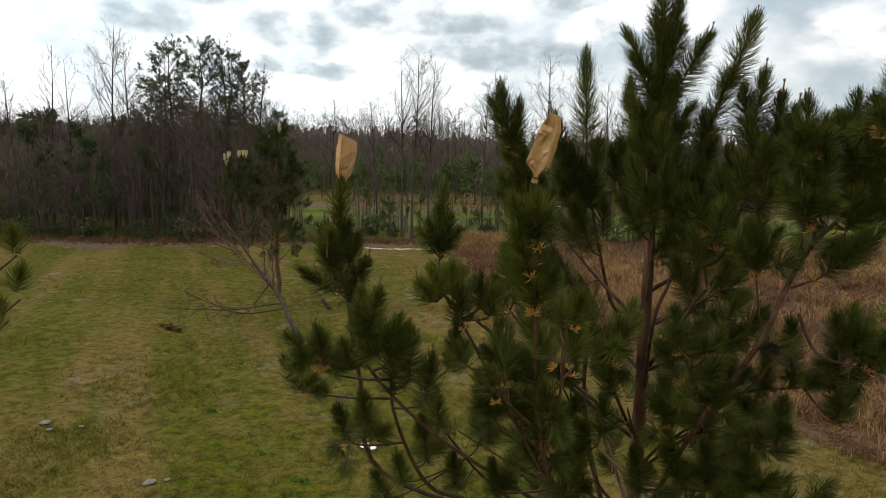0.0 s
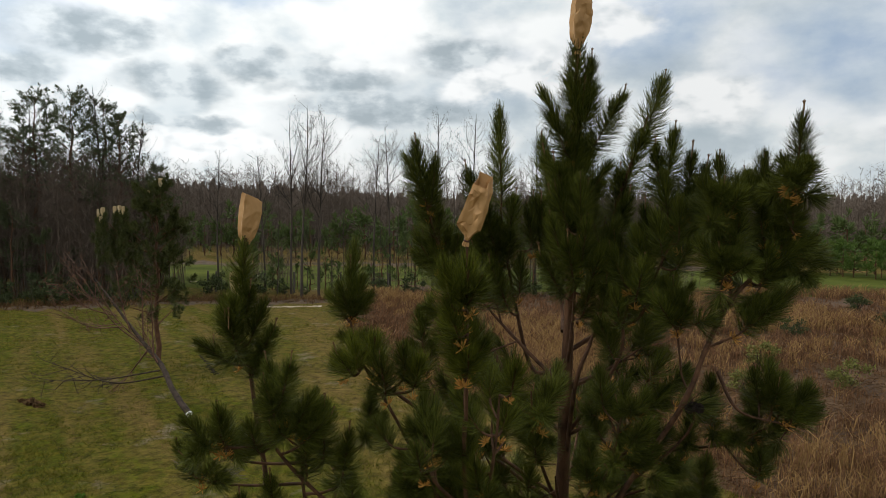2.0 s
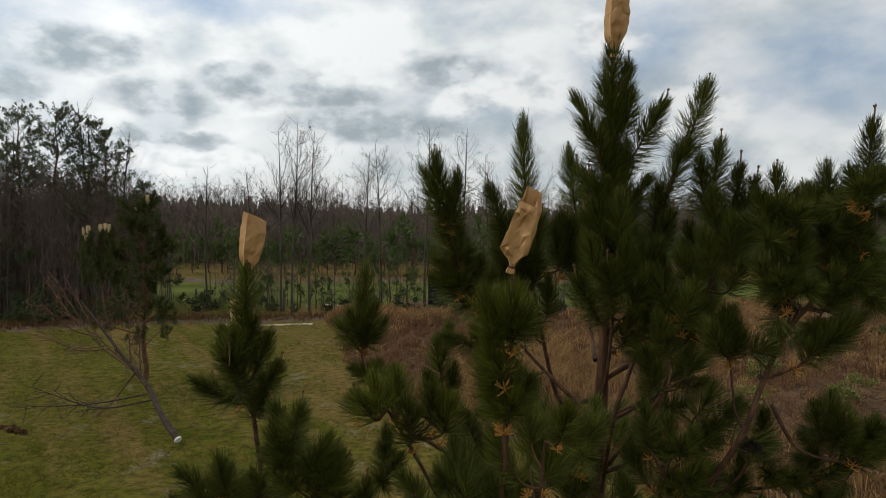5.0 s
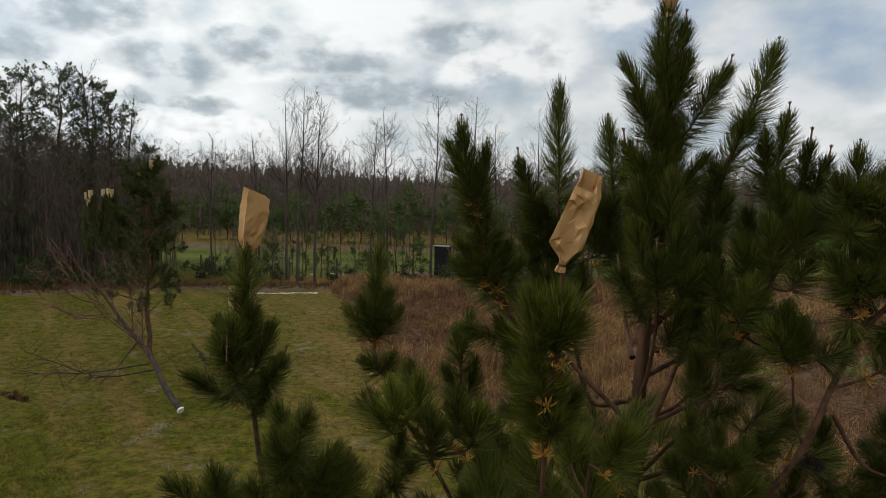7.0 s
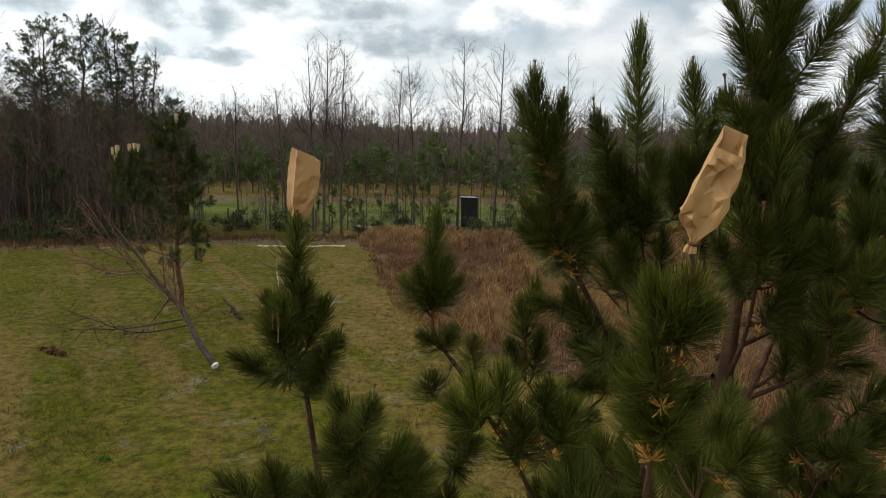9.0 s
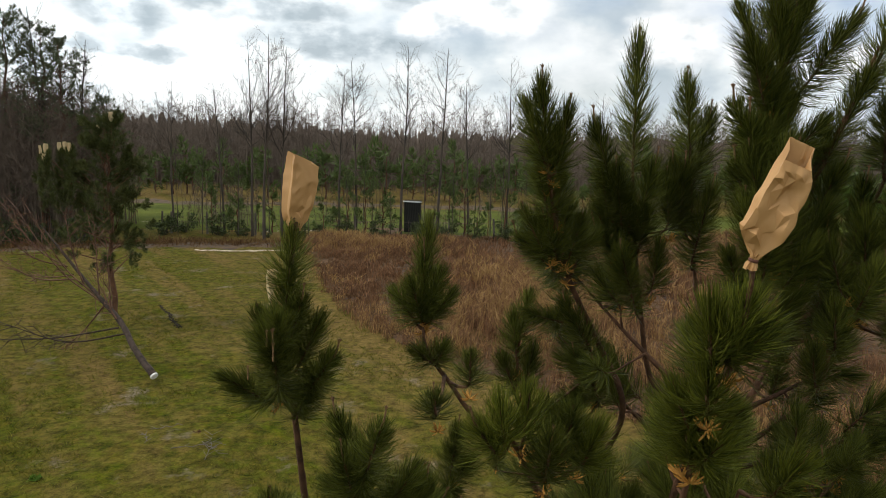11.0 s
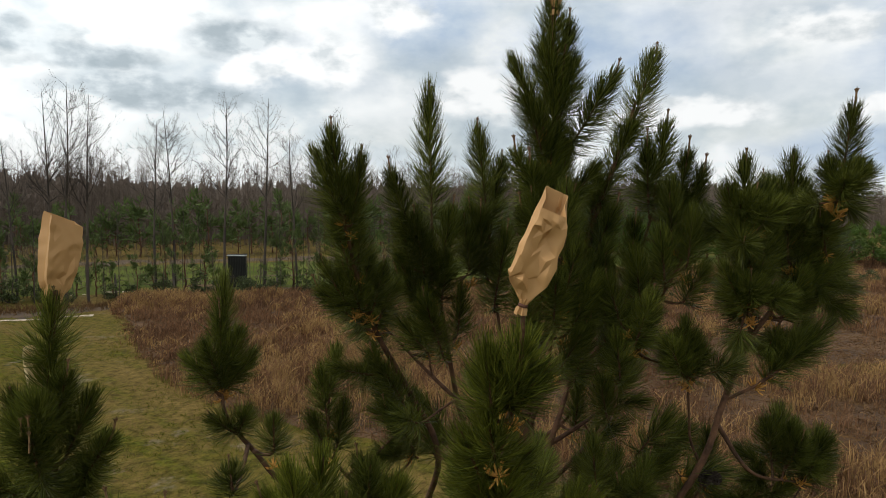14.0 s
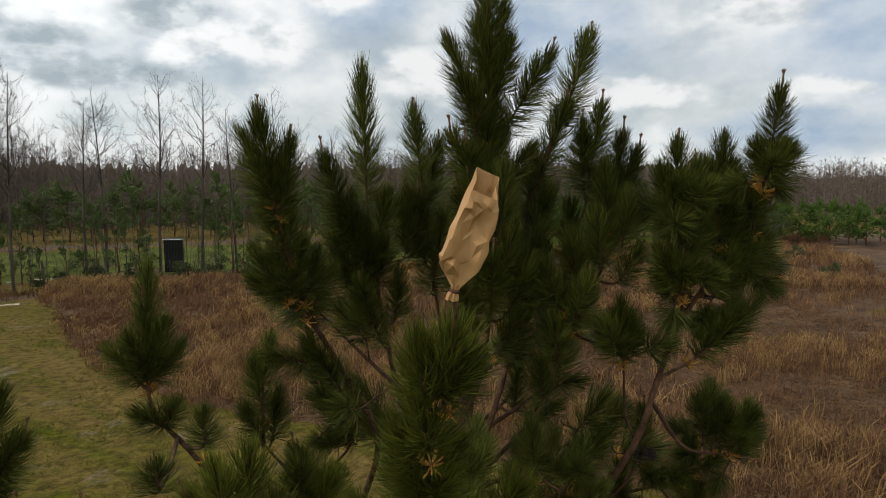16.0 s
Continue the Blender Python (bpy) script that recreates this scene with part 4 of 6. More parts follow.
# ---------------------------------------------------------------- paper bags
def bag_mesh(seed, rows, length, mat=M_PAPER, slant=0.0, crush=0.009, lip=0.0, fine=True, dents=()):
    """A paper bag pulled upside down over a shoot and tied at its mouth. rows, from the frilled mouth to the closed end: height as a
    share of the length, sideways shift, half width, half depth. slant tilts the closed end sideways, lip raises its back edge.
    The sheet keeps its four folded corners and breaks into flat facets between creases; dents: (across, along, reach, depth)."""
    rng = np.random.default_rng(int(seed * 10))
    bm = bmesh.new()
    wide, deep = (6, 2) if fine else (4, 2)
    outline = [(-1 + 2 * i / wide, -1.0) for i in range(wide)] + [(1.0, -1 + 2 * i / deep) for i in range(deep)]
    outline += [(-x, -y) for x, y in outline]
    n = len(outline)
    hs = [row[0] for row in rows]
    body = np.linspace(0.05, 1.0, 11 if fine else 6)
    levels = [h for h in hs if h < 0.04] + list(body)
    rings = []
    for k, s in enumerate(levels):
        off, hw, hd = (float(np.interp(s, hs, [row[c] for row in rows])) for c in (1, 2, 3))
        tight = max(0.0, min(1.0, 1.3 - hw / 0.036))
        free = (1 - tight) * (0.35 if k == len(levels) - 1 else 1.0)
        ring = []
        for i, (x, y) in enumerate(outline):
            a = math.atan2(y, x)
            corner = abs(x) > 0.99 and abs(y) > 0.99
            x, y = x + (math.cos(a) - x) * tight, y + (math.sin(a) - y) * tight
            if not corner and abs(x) > 0.9:
                x *= 1 - 0.22 * (1 - tight)                       # the gusset's middle fold
            pleat = 1 + 0.30 * tight * (1 if i % 2 else -1) * (1.6 if s < 0 else 1.0)
            px, py = x * hw * pleat, y * hd * pleat
            push = crush * free * (0.4 if corner else 1.0) * float(rng.normal(0, 1))
            for da, dl, reach, depth in dents:
                if y < 0:
                    push += depth * max(0.0, 1 - math.hypot((x - da) * hw / reach, (s - dl) * length / (1.6 * reach)))
            z = s * length + crush * 1.3 * free * float(rng.normal(0, 1)) * (s < 0.97)
            z += (slant * px + lip * y) * max(0.0, s) ** 4
            ring.append(bm.verts.new((off + px + crush * 0.5 * free * float(rng.normal(0, 1)), py + (push if y < 0 else -push), z)))
        rings.append(ring)
    for r, (lo, hi) in enumerate(zip(rings, rings[1:])):
        for i in range(n):
            a, b, c, d = lo[i], lo[(i + 1) % n], hi[(i + 1) % n], hi[i]
            for tri in (((a, b, c), (a, c, d)) if rng.random() < 0.5 else ((a, b, d), (b, c, d))):
                bm.faces.new(tri)
    # the closed end is pushed in and shows as a sunken panel
    last = rings[-1]
    c = sum((v.co for v in last), Vector()) / n
    for share, drop in ((0.94, 0.006), (0.86, 0.07), (0.45, 0.10)):
        ring = [bm.verts.new(c + (v.co - c) * share + Vector((0, 0, -drop - 0.006 * float(rng.random())))) for v in rings[-1]]
        for i in range(n):
            bm.faces.new((last[i], last[(i + 1) % n], ring[(i + 1) % n], ring[i]))
        last = ring
    bm.faces.new(last)
    bmesh.ops.recalc_face_normals(bm, faces=bm.faces)
    if fine:
        # creases are bent, not cut
        bmesh.ops.subdivide_edges(bm, edges=list(bm.edges), cuts=2, use_grid_fill=True)
        for _ in range(2):
            bmesh.ops.smooth_vert(bm, verts=list(bm.verts), factor=0.22, use_axis_x=True, use_axis_y=True, use_axis_z=True)
    me = mesh_bm("paper", bm, mat, True)
    me.set_sharp_from_angle(angle=radians(24))
    return me


NECK = [(-0.11, 0, 0.024, 0.020), (-0.06, 0, 0.020, 0.017), (-0.015, 0, 0.011, 0.010), (0.03, 0, 0.018, 0.016)]
FULL = NECK + [(0.14, 0.0, 0.042, 0.034), (0.30, 0.0, 0.062, 0.042), (0.60, 0.003, 0.072, 0.046), (0.90, 0.0, 0.068, 0.042), (1.0, -0.003, 0.060, 0.036)]
LEANING = NECK + [(0.10, -0.004, 0.048, 0.030), (0.24, -0.012, 0.078, 0.042), (0.48, 0.0, 0.078, 0.046), (0.80, 0.010, 0.067, 0.046), (0.94, 0.006, 0.056, 0.044), (1.0, 0.003, 0.050, 0.040)]
UPRIGHT = [(-0.03, -0.012, 0.030, 0.024), (0.03, -0.012, 0.036, 0.028), (0.20, -0.010, 0.054, 0.038), (0.42, -0.006, 0.066, 0.044), (0.70, 0.0, 0.070, 0.046), (0.94, 0.004, 0.069, 0.042), (1.0, 0.004, 0.066, 0.036)]


def ring_mesh(r, thick):
    bm = bmesh.new()
    n, k = 18, 6
    vs = [[bm.verts.new(((r + thick * math.cos(b)) * math.cos(a), (r + thick * math.cos(b)) * math.sin(a), thick * math.sin(b) * 1.6))
           for b in [2 * math.pi * j / k for j in range(k)]] for a in [2 * math.pi * i / n for i in range(n)]]
    for i in range(n):
        for j in range(k):
            bm.faces.new((vs[i][j], vs[(i + 1) % n][j], vs[(i + 1) % n][(j + 1) % k], vs[i][(j + 1) % k]))
    return mesh_bm("tie", bm, M_STRING, True)


TIE = ring_mesh(0.013, 0.004)
BAGS = [bag_mesh(7.0, LEANING, 0.36, slant=-0.12, crush=0.0080, lip=0.036, dents=((-0.1, 0.60, 0.055, 0.036), (0.1, 0.20, 0.030, 0.034), (0.55, 0.45, 0.04, -0.014), (-0.8, 0.16, 0.03, 0.03))),
        bag_mesh(3.4, UPRIGHT, 0.33, slant=-0.30, crush=0.0042, lip=0.010, dents=((-0.75, 0.82, 0.03, 0.020), (-0.45, 0.25, 0.035, 0.014))),
        bag_mesh(5.1, FULL, 0.36, slant=0.3, crush=0.006, lip=0.010, dents=((0.1, 0.3, 0.05, 0.02), (-0.5, 0.6, 0.04, -0.012)))]
BAGS_FAR = [bag_mesh(1.0 + i, FULL, 0.36, M_PAPER_PALE, fine=False) for i in range(2)]


def paper_bag(neck, top, k, turn, label, meshes=BAGS, size=1.0):
    """neck: where it is tied; top: the middle of its closed end."""
    n, t = Vector(neck), Vector(top)
    z = (t - n).normalized()
    x = (Vector((1, 0, 0)) - z * z.x).normalized()
    y = z.cross(x)
    m = Matrix.Translation(n) @ Matrix((x, y, z)).transposed().to_4x4() @ pose(0, 0, 0, 0, 0, turn)
    s = (t - n).length / (0.33 if k % len(meshes) == 1 and len(meshes) == 3 else 0.36)
    b = new("paper_bag")
    b.empty_display_size = 0.05
    b.matrix_basis = m
    tagged(b, label, "paper bag", "pollination bags")
    part("paper", meshes[k % len(meshes)], b, m=Matrix.Diagonal((s * size, s * size, s, 1)))
    part("tie", TIE, b, "dark twisted tie round the neck", m=pose(0, 0, -0.005) @ Matrix.Scale(s, 4))
    return b


# ---------------------------------------------------------------- the near pine
near_pine = thing("pine_tree", (1.22, 4.6, 0), "tall loblolly pine with long dark green needles and tied paper bags", "pine tree")
HOME = Matrix.Translation((-1.22, -4.6, 0))
LONG = [needle_mesh("shoot", 0.50, 1290, 0.170, 0.0013, 600 + i, M_NEEDLE, (80, 20), 0.34) for i in range(5)]
MEDIUM = [needle_mesh("shoot", 0.30, 690, 0.160, 0.0013, 610 + i, M_NEEDLE, (68, 14), 0.32) for i in range(5)]
SHORT = [needle_mesh("shoot", 0.16, 510, 0.155, 0.0013, 620 + i, M_NEEDLE, (76, 16), 0.34) for i in range(4)]
FRESH = [needle_mesh("shoot", 0.20, 480, 0.18, 0.0013, 630 + i, M_NEEDLE_FRESH, (62, 12), 0.3) for i in range(3)]
INNER = [needle_mesh("shoot", 0.20, 300, 0.20, 0.0016, 660 + i, M_NEEDLE, (78, 18), 0.35) for i in range(5)]


def bud_mesh(seed):
    """A candle: a thin scaly spike with a small cluster of buds on its tip."""
    rng = np.random.default_rng(seed)
    segs = [(0, 0, -0.03, 0.006, 0.003, 0, 0.04, 0.0055), (0.003, 0, 0.04, 0.0055, 0.004, 0.002, 0.075, 0.005)]
    for i in range(4):
        a = i * 1.6 + rng.random()
        segs.append((0.004, 0.002, 0.068, 0.0045, 0.004 + 0.011 * math.cos(a), 0.002 + 0.011 * math.sin(a), 0.086 + 0.006 * rng.random(), 0.003))
    segs.append((0.004, 0.002, 0.07, 0.005, 0.004, 0.002, 0.098, 0.002))
    return mesh_np("bud", *tubes(segs, 6), M_BUD, True)


def catkin_mesh(seed):
    """A star of small pollen cones."""
    rng = np.random.default_rng(seed)
    segs = []
    for i in range(13):
        a, e = rng.uniform(0, 2 * math.pi), rng.uniform(-0.3, 1.0)
        d = np.array([math.cos(a) * math.cos(e), math.sin(a) * math.cos(e), math.sin(e)])
        segs.append((*(d * 0.005), 0.0026, *(d * 0.024), 0.0036))
        segs.append((*(d * 0.024), 0.0036, *(d * 0.043 + [0, 0, 0.007]), 0.0022))
    return mesh_np("pollen_cone", *tubes(segs, 5), M_POLLEN, True)


def cone_mesh(seed):
    """An old open pine cone: scales in a spiral round a core."""
    rng = np.random.default_rng(seed)
    segs = [(0, 0, 0, 0.010, 0, 0, 0.075, 0.004)]
    for i in range(64):
        f = i / 63
        a, z = i * 2.39996, 0.075 * f
        r = 0.034 * math.sin(math.pi * (0.18 + 0.72 * f)) * rng.uniform(0.9, 1.1)
        d = np.array([math.cos(a), math.sin(a), 0.25 + 0.8 * f])
        segs.append((d[0] * 0.006, d[1] * 0.006, z, 0.003, d[0] * r, d[1] * r, z + d[2] * r * 0.6, 0.0062))
    return mesh_np("cone", *tubes(segs, 5), M_DEADBARK, True)


BUDS = [bud_mesh(640 + i) for i in range(3)]
CATKINS = [catkin_mesh(650 + i) for i in range(3)]
tree_rng = np.random.default_rng(77)


def shoot(base, tip, fresh=False, bud=True, catkin=False):
    """A needle-clad shoot of the near pine, from base to tip."""
    base, tip = Vector(base), Vector(tip)
    ln = (tip - base).length
    if fresh:
        kind, own = FRESH, 0.20
        base = tip.lerp(base, min(1.0, 0.26 / ln))
        ln = (tip - base).length
    elif ln > 0.42:
        kind, own = LONG, 0.50
    elif ln > 0.22:
        kind, own = MEDIUM, 0.30
    else:
        kind, own = SHORT, 0.16
    k = int(tree_rng.integers(0, 99))
    stretch = max(0.6, (ln - 0.06) / own)
    fat = tree_rng.uniform(0.9, 1.12) if own == 0.50 else tree_rng.uniform(0.9, 1.16)
    m = HOME @ along(base, tip) @ pose(0, 0, 0, 0, 0, float(tree_rng.uniform(0, 360))) @ Matrix.Diagonal((fat, fat, stretch, 1))
    part("shoot", kind[k % len(kind)], near_pine, m=m)
    if bud and (own == 0.50 or k % 2):
        end = base + (tip - base) * ((ln - 0.02) / ln)
        s = tree_rng.uniform(0.65, 0.95) if own == 0.50 else tree_rng.uniform(0.4, 0.7)
        part("bud", BUDS[k % 3], near_pine, "pale brown upright winter bud", m=HOME @ along(end, end + (tip - base) + Vector((0, 0, ln))) @ Matrix.Scale(s, 4))
    if catkin:
        part("pollen_cone", CATKINS[k % 3], near_pine, "orange-yellow cluster of pollen cones", m=HOME @ along(base, tip) @ pose(0, 0, -0.055) @ Matrix.Scale(tree_rng.uniform(0.85, 1.3), 4))


def limb(points, radius, shoots, fresh=False):
    """A limb of the near pine along the points, with shoots (tip x, y, z, base x, y, z), each on a twig of its own."""
    line = smooth_line(points, 6)
    br = part("branch", mesh_np("branch", *tube_line(line, radius, max(0.006, radius * 0.32), 8, 0.05, len(points)), M_TWIG, True), near_pine, m=HOME)
    for i, s in enumerate(shoots):
        tip, base = Vector(s[:3]), Vector(s[3:])
        ln = (tip - base).length
        near = min(line, key=lambda p: (p - base).length + 0.35 * max(0.0, p.z - base.z))
        mid = near.lerp(base, 0.55) + Vector((0, 0, -0.02 * (near - base).length))
        if (near - base).length < 0.02:
            mid = base.lerp(tip, 0.1)
        tw = tube_line(smooth_line([near, mid, base.lerp(tip, 0.15), base.lerp(tip, 0.92)], 4), min(radius * 0.6, 0.012), 0.005, 6, 0.05, i)
        part("twig", mesh_np("twig", *tw, M_TWIG, True), br)
        shoot(base, tip, fresh=fresh and i % 3 != 2, bud=True, catkin=i % 3 != 0 and ln < 0.42)
        if (base.z < 4.35 or base.x > 1.8) and base.y > 2.6 and tree_rng.random() < 0.75:
            # short side shoots round the foot of the lower ones
            for k in range(2):
                d = (tip - base).normalized() * 0.5 + Vector(tree_rng.normal(0, 0.65, 3)) + Vector((0, 0, 0.25))
                side = base + d.normalized() * tree_rng.uniform(0.16, 0.24)
                v, f = tube_line(smooth_line([base, base.lerp(side, 0.5), side], 2), 0.006, 0.003, 5, 0.05, k)
                part("twig", mesh_np("twig", v, f, M_TWIG, True), br)
                shoot(base.lerp(side, 0.5), side.lerp(base, -0.4), bud=k == 0, catkin=k == 1)


TRUNK = [(1.20, 4.6, -0.1), (1.18, 4.55, 1.2), (1.15, 4.45, 2.4), (1.15, 4.25, 3.5), (1.14, 4.0, 4.35), (1.14, 3.85, 5.2), (1.12, 3.7, 6.1), (1.135, 3.58, 6.91)]
tl = smooth_line(TRUNK, 8)
part("trunk", mesh_np("trunk", *tube_line(tl, 0.09, 0.014, 14, 0.05, 5), M_BARK, True), near_pine, "red-brown scaly pine trunk", m=HOME)
limb([(1.19, 4.6, 1.5), (0.78, 4.85, 2.7), (0.66, 4.85, 3.5), (0.68, 4.3, 4.29), (0.47, 4.25, 4.77), (0.26, 4.1, 5.16), (0.12, 3.85, 5.54), (0.05, 3.68, 5.84)], 0.028,
     [(-0.02, 3.57, 6.27, 0.07, 3.75, 5.69),
      (0.13, 3.6, 6.15, 0.09, 3.7, 5.78),
      (-0.1, 3.6, 6.17, 0.03, 3.7, 5.84),
      (-0.09, 3.9, 5.46, 0.21, 4.05, 5.17),
      (0.38, 4.0, 5.48, 0.26, 4.1, 5.18),
      (0.03, 3.9, 5.59, 0.17, 4.0, 5.27),
      (-0.02, 4.0, 4.99, 0.25, 4.2, 4.87),
      (0.22, 3.9, 5.65, 0.15, 3.95, 5.34)])
limb([(1.13, 4.15, 4.5), (0.9, 4.4, 4.42), (0.74, 4.3, 5.0), (0.64, 4.2, 5.55), (0.61, 4.15, 5.79)], 0.022,
     [(0.59, 4.12, 6.56, 0.62, 4.2, 5.75),
      (0.33, 4.0, 6.1, 0.51, 4.1, 5.63),
      (0.47, 4.0, 5.83, 0.6, 4.2, 5.34),
      (0.73, 4.1, 5.89, 0.65, 4.2, 5.41),
      (0.38, 4.1, 5.5, 0.64, 4.25, 5.2),
      (0.52, 4.0, 5.38, 0.7, 4.2, 4.92)])
limb([(1.12, 4.1, 4.8), (1.13, 4.4, 4.99), (1.02, 4.35, 5.74)], 0.02,
     [(0.94, 4.32, 6.37, 1.02, 4.35, 5.74),
      (1.13, 4.4, 6.19, 1.04, 4.4, 5.63),
      (0.88, 4.3, 5.88, 1.04, 4.4, 5.37),
      (1.1, 4.2, 5.74, 1.07, 4.4, 5.18)])
limb([(1.09, 3.7, 6.2), (1.15, 3.63, 6.22), (1.19, 3.56, 6.72)], 0.014,
     [(1.24, 3.62, 6.87, 1.19, 3.64, 6.41),
      (1.08, 3.58, 6.75, 1.16, 3.67, 6.35),
      (1.15, 3.58, 6.63, 1.14, 3.63, 6.1),
      (1.13, 3.58, 6.31, 1.14, 3.68, 5.73),
      (0.87, 3.48, 6.62, 1.06, 3.58, 6.28),
      (1.45, 3.48, 6.59, 1.23, 3.63, 6.16),
      (1.38, 3.53, 6.11, 1.2, 3.68, 5.83),
      (0.9, 3.53, 6.18, 1.12, 3.68, 5.83),
      (0.94, 3.48, 6.46, 1.08, 3.58, 6.13),
      (1.26, 3.58, 6.67, 1.19, 3.62, 6.34),
      (1.21, 3.48, 5.95, 1.15, 3.68, 5.58),
      (0.95, 3.58, 5.89, 1.14, 3.73, 5.54)])
limb([(1.12, 3.85, 5.3), (1.16, 3.75, 5.57), (1.14, 3.7, 5.83)], 0.014,
     [(1.08, 3.55, 6.1, 1.12, 3.65, 5.77),
      (1.23, 3.6, 6.19, 1.18, 3.7, 5.79),
      (0.97, 3.5, 6.12, 1.11, 3.65, 5.74),
      (1.35, 3.75, 6.01, 1.2, 3.75, 5.67),
      (1.27, 3.8, 6.37, 1.2, 3.75, 5.95),
      (1.1, 3.75, 6.45, 1.14, 3.7, 6.04)])
limb([(1.16, 4.2, 3.9), (1.45, 3.6, 4.65), (1.48, 3.5, 4.99), (1.52, 3.45, 5.23)], 0.016,
     [(1.36, 3.3, 5.26, 1.45, 3.4, 4.94),
      (1.57, 3.3, 5.45, 1.55, 3.45, 5.13),
      (1.35, 3.4, 5.54, 1.48, 3.45, 5.23),
      (1.27, 3.3, 5.04, 1.41, 3.45, 4.71)])
limb([(1.14, 4.05, 4.9), (1.42, 3.9, 5.35), (1.46, 3.75, 5.82), (1.58, 3.68, 6.2), (1.65, 3.65, 6.45)], 0.022,
     [(1.76, 3.63, 6.73, 1.6, 3.68, 6.2),
      (1.63, 3.65, 6.36, 1.49, 3.75, 5.85),
      (1.47, 3.7, 6.08, 1.45, 3.85, 5.65),
      (1.52, 3.6, 5.89, 1.44, 3.85, 5.45)])
limb([(1.15, 4.2, 4.6), (1.66, 4.0, 5.04), (1.75, 3.75, 5.62), (1.83, 3.7, 5.95)], 0.02,
     [(1.84, 3.64, 6.36, 1.79, 3.7, 5.88),
      (1.95, 3.6, 6.2, 1.94, 3.7, 5.78),
      (1.69, 3.6, 6.25, 1.77, 3.7, 5.82),
      (2.06, 3.6, 6.11, 1.94, 3.7, 5.65),
      (1.63, 3.6, 5.82, 1.71, 3.8, 5.35),
      (1.81, 3.5, 5.76, 1.82, 3.8, 5.34),
      (2.06, 3.6, 5.72, 1.8, 3.7, 5.49),
      (1.4, 3.5, 5.59, 1.61, 3.9, 5.13)])
limb([(1.16, 4.5, 2.3), (1.5, 3.75, 3.56), (1.85, 3.35, 4.42), (1.99, 3.3, 4.84), (2.13, 3.3, 5.15), (2.28, 3.3, 5.34), (2.4, 3.3, 5.55), (2.48, 3.25, 5.67), (2.45, 3.1, 5.85), (2.4, 3.0, 6.08)], 0.022,
     [(2.42, 2.96, 6.38, 2.43, 3.05, 5.94),
      (2.46, 2.95, 6.13, 2.39, 3.0, 5.9),
      (2.31, 3.0, 6.13, 2.42, 3.05, 5.87),
      (2.45, 3.1, 5.99, 2.46, 3.15, 5.64),
      (2.38, 3.2, 5.82, 2.39, 3.25, 5.53),
      (2.27, 3.2, 5.86, 2.32, 3.25, 5.58),
      (2.51, 3.2, 5.88, 2.43, 3.25, 5.56),
      (2.57, 3.2, 5.76, 2.43, 3.25, 5.51),
      (2.66, 3.2, 5.63, 2.47, 3.25, 5.48),
      (2.5, 3.15, 5.57, 2.33, 3.3, 5.26),
      (2.34, 3.15, 5.57, 2.33, 3.3, 5.26),
      (2.55, 3.3, 5.69, 2.5, 3.35, 5.44)])
limb([(2.13, 3.3, 5.15), (2.14, 3.3, 5.3), (2.05, 3.25, 5.65), (2.0, 3.2, 5.89)], 0.012,
     [(2.01, 3.2, 6.13, 2.04, 3.25, 5.77),
      (1.9, 3.2, 6.0, 2.02, 3.25, 5.68),
      (2.14, 3.2, 6.01, 2.08, 3.25, 5.69),
      (1.95, 3.2, 5.83, 2.11, 3.25, 5.52),
      (2.16, 3.2, 5.83, 2.15, 3.25, 5.51),
      (1.99, 3.2, 5.68, 2.09, 3.25, 5.31),
      (1.88, 3.2, 5.6, 2.07, 3.25, 5.32),
      (2.14, 3.2, 5.62, 2.11, 3.25, 5.33)])
limb([(2.28, 3.3, 5.34), (2.38, 3.35, 5.5), (2.36, 3.3, 5.76)], 0.011,
     [(2.29, 3.2, 6.15, 2.33, 3.25, 5.79),
      (2.38, 3.2, 6.03, 2.35, 3.25, 5.75),
      (2.19, 3.2, 6.02, 2.31, 3.25, 5.72),
      (2.33, 3.3, 5.76, 2.37, 3.35, 5.47)])
limb([(2.02, 3.3, 4.86), (2.16, 3.25, 4.94), (2.24, 3.2, 5.02)], 0.01,
     [(2.48, 3.1, 5.29, 2.23, 3.2, 5.01),
      (2.43, 3.2, 5.28, 2.25, 3.25, 5.0),
      (2.33, 3.2, 5.13, 2.19, 3.25, 4.96)])
limb([(1.3, 4.1, 3.3), (1.94, 3.5, 4.19), (1.86, 3.4, 4.65), (1.81, 3.35, 4.96)], 0.011,
     [(1.76, 3.3, 5.31, 1.8, 3.35, 4.97),
      (1.61, 3.25, 5.23, 1.79, 3.35, 4.97),
      (1.86, 3.25, 5.18, 1.82, 3.35, 4.96),
      (1.77, 3.4, 5.23, 1.8, 3.35, 4.98)])
limb([(1.15, 4.15, 4.35), (1.46, 4.2, 4.47), (1.72, 4.3, 4.75), (1.96, 4.3, 5.0)], 0.018,
     [(1.75, 4.2, 5.32, 1.79, 4.25, 4.86),
      (1.99, 4.2, 5.46, 1.98, 4.3, 5.0),
      (1.54, 4.1, 5.1, 1.62, 4.2, 4.72),
      (1.85, 4.2, 5.1, 1.76, 4.3, 4.75),
      (2.17, 4.2, 5.2, 2.01, 4.3, 4.95),
      (1.5, 4.0, 4.84, 1.51, 4.1, 4.45)])
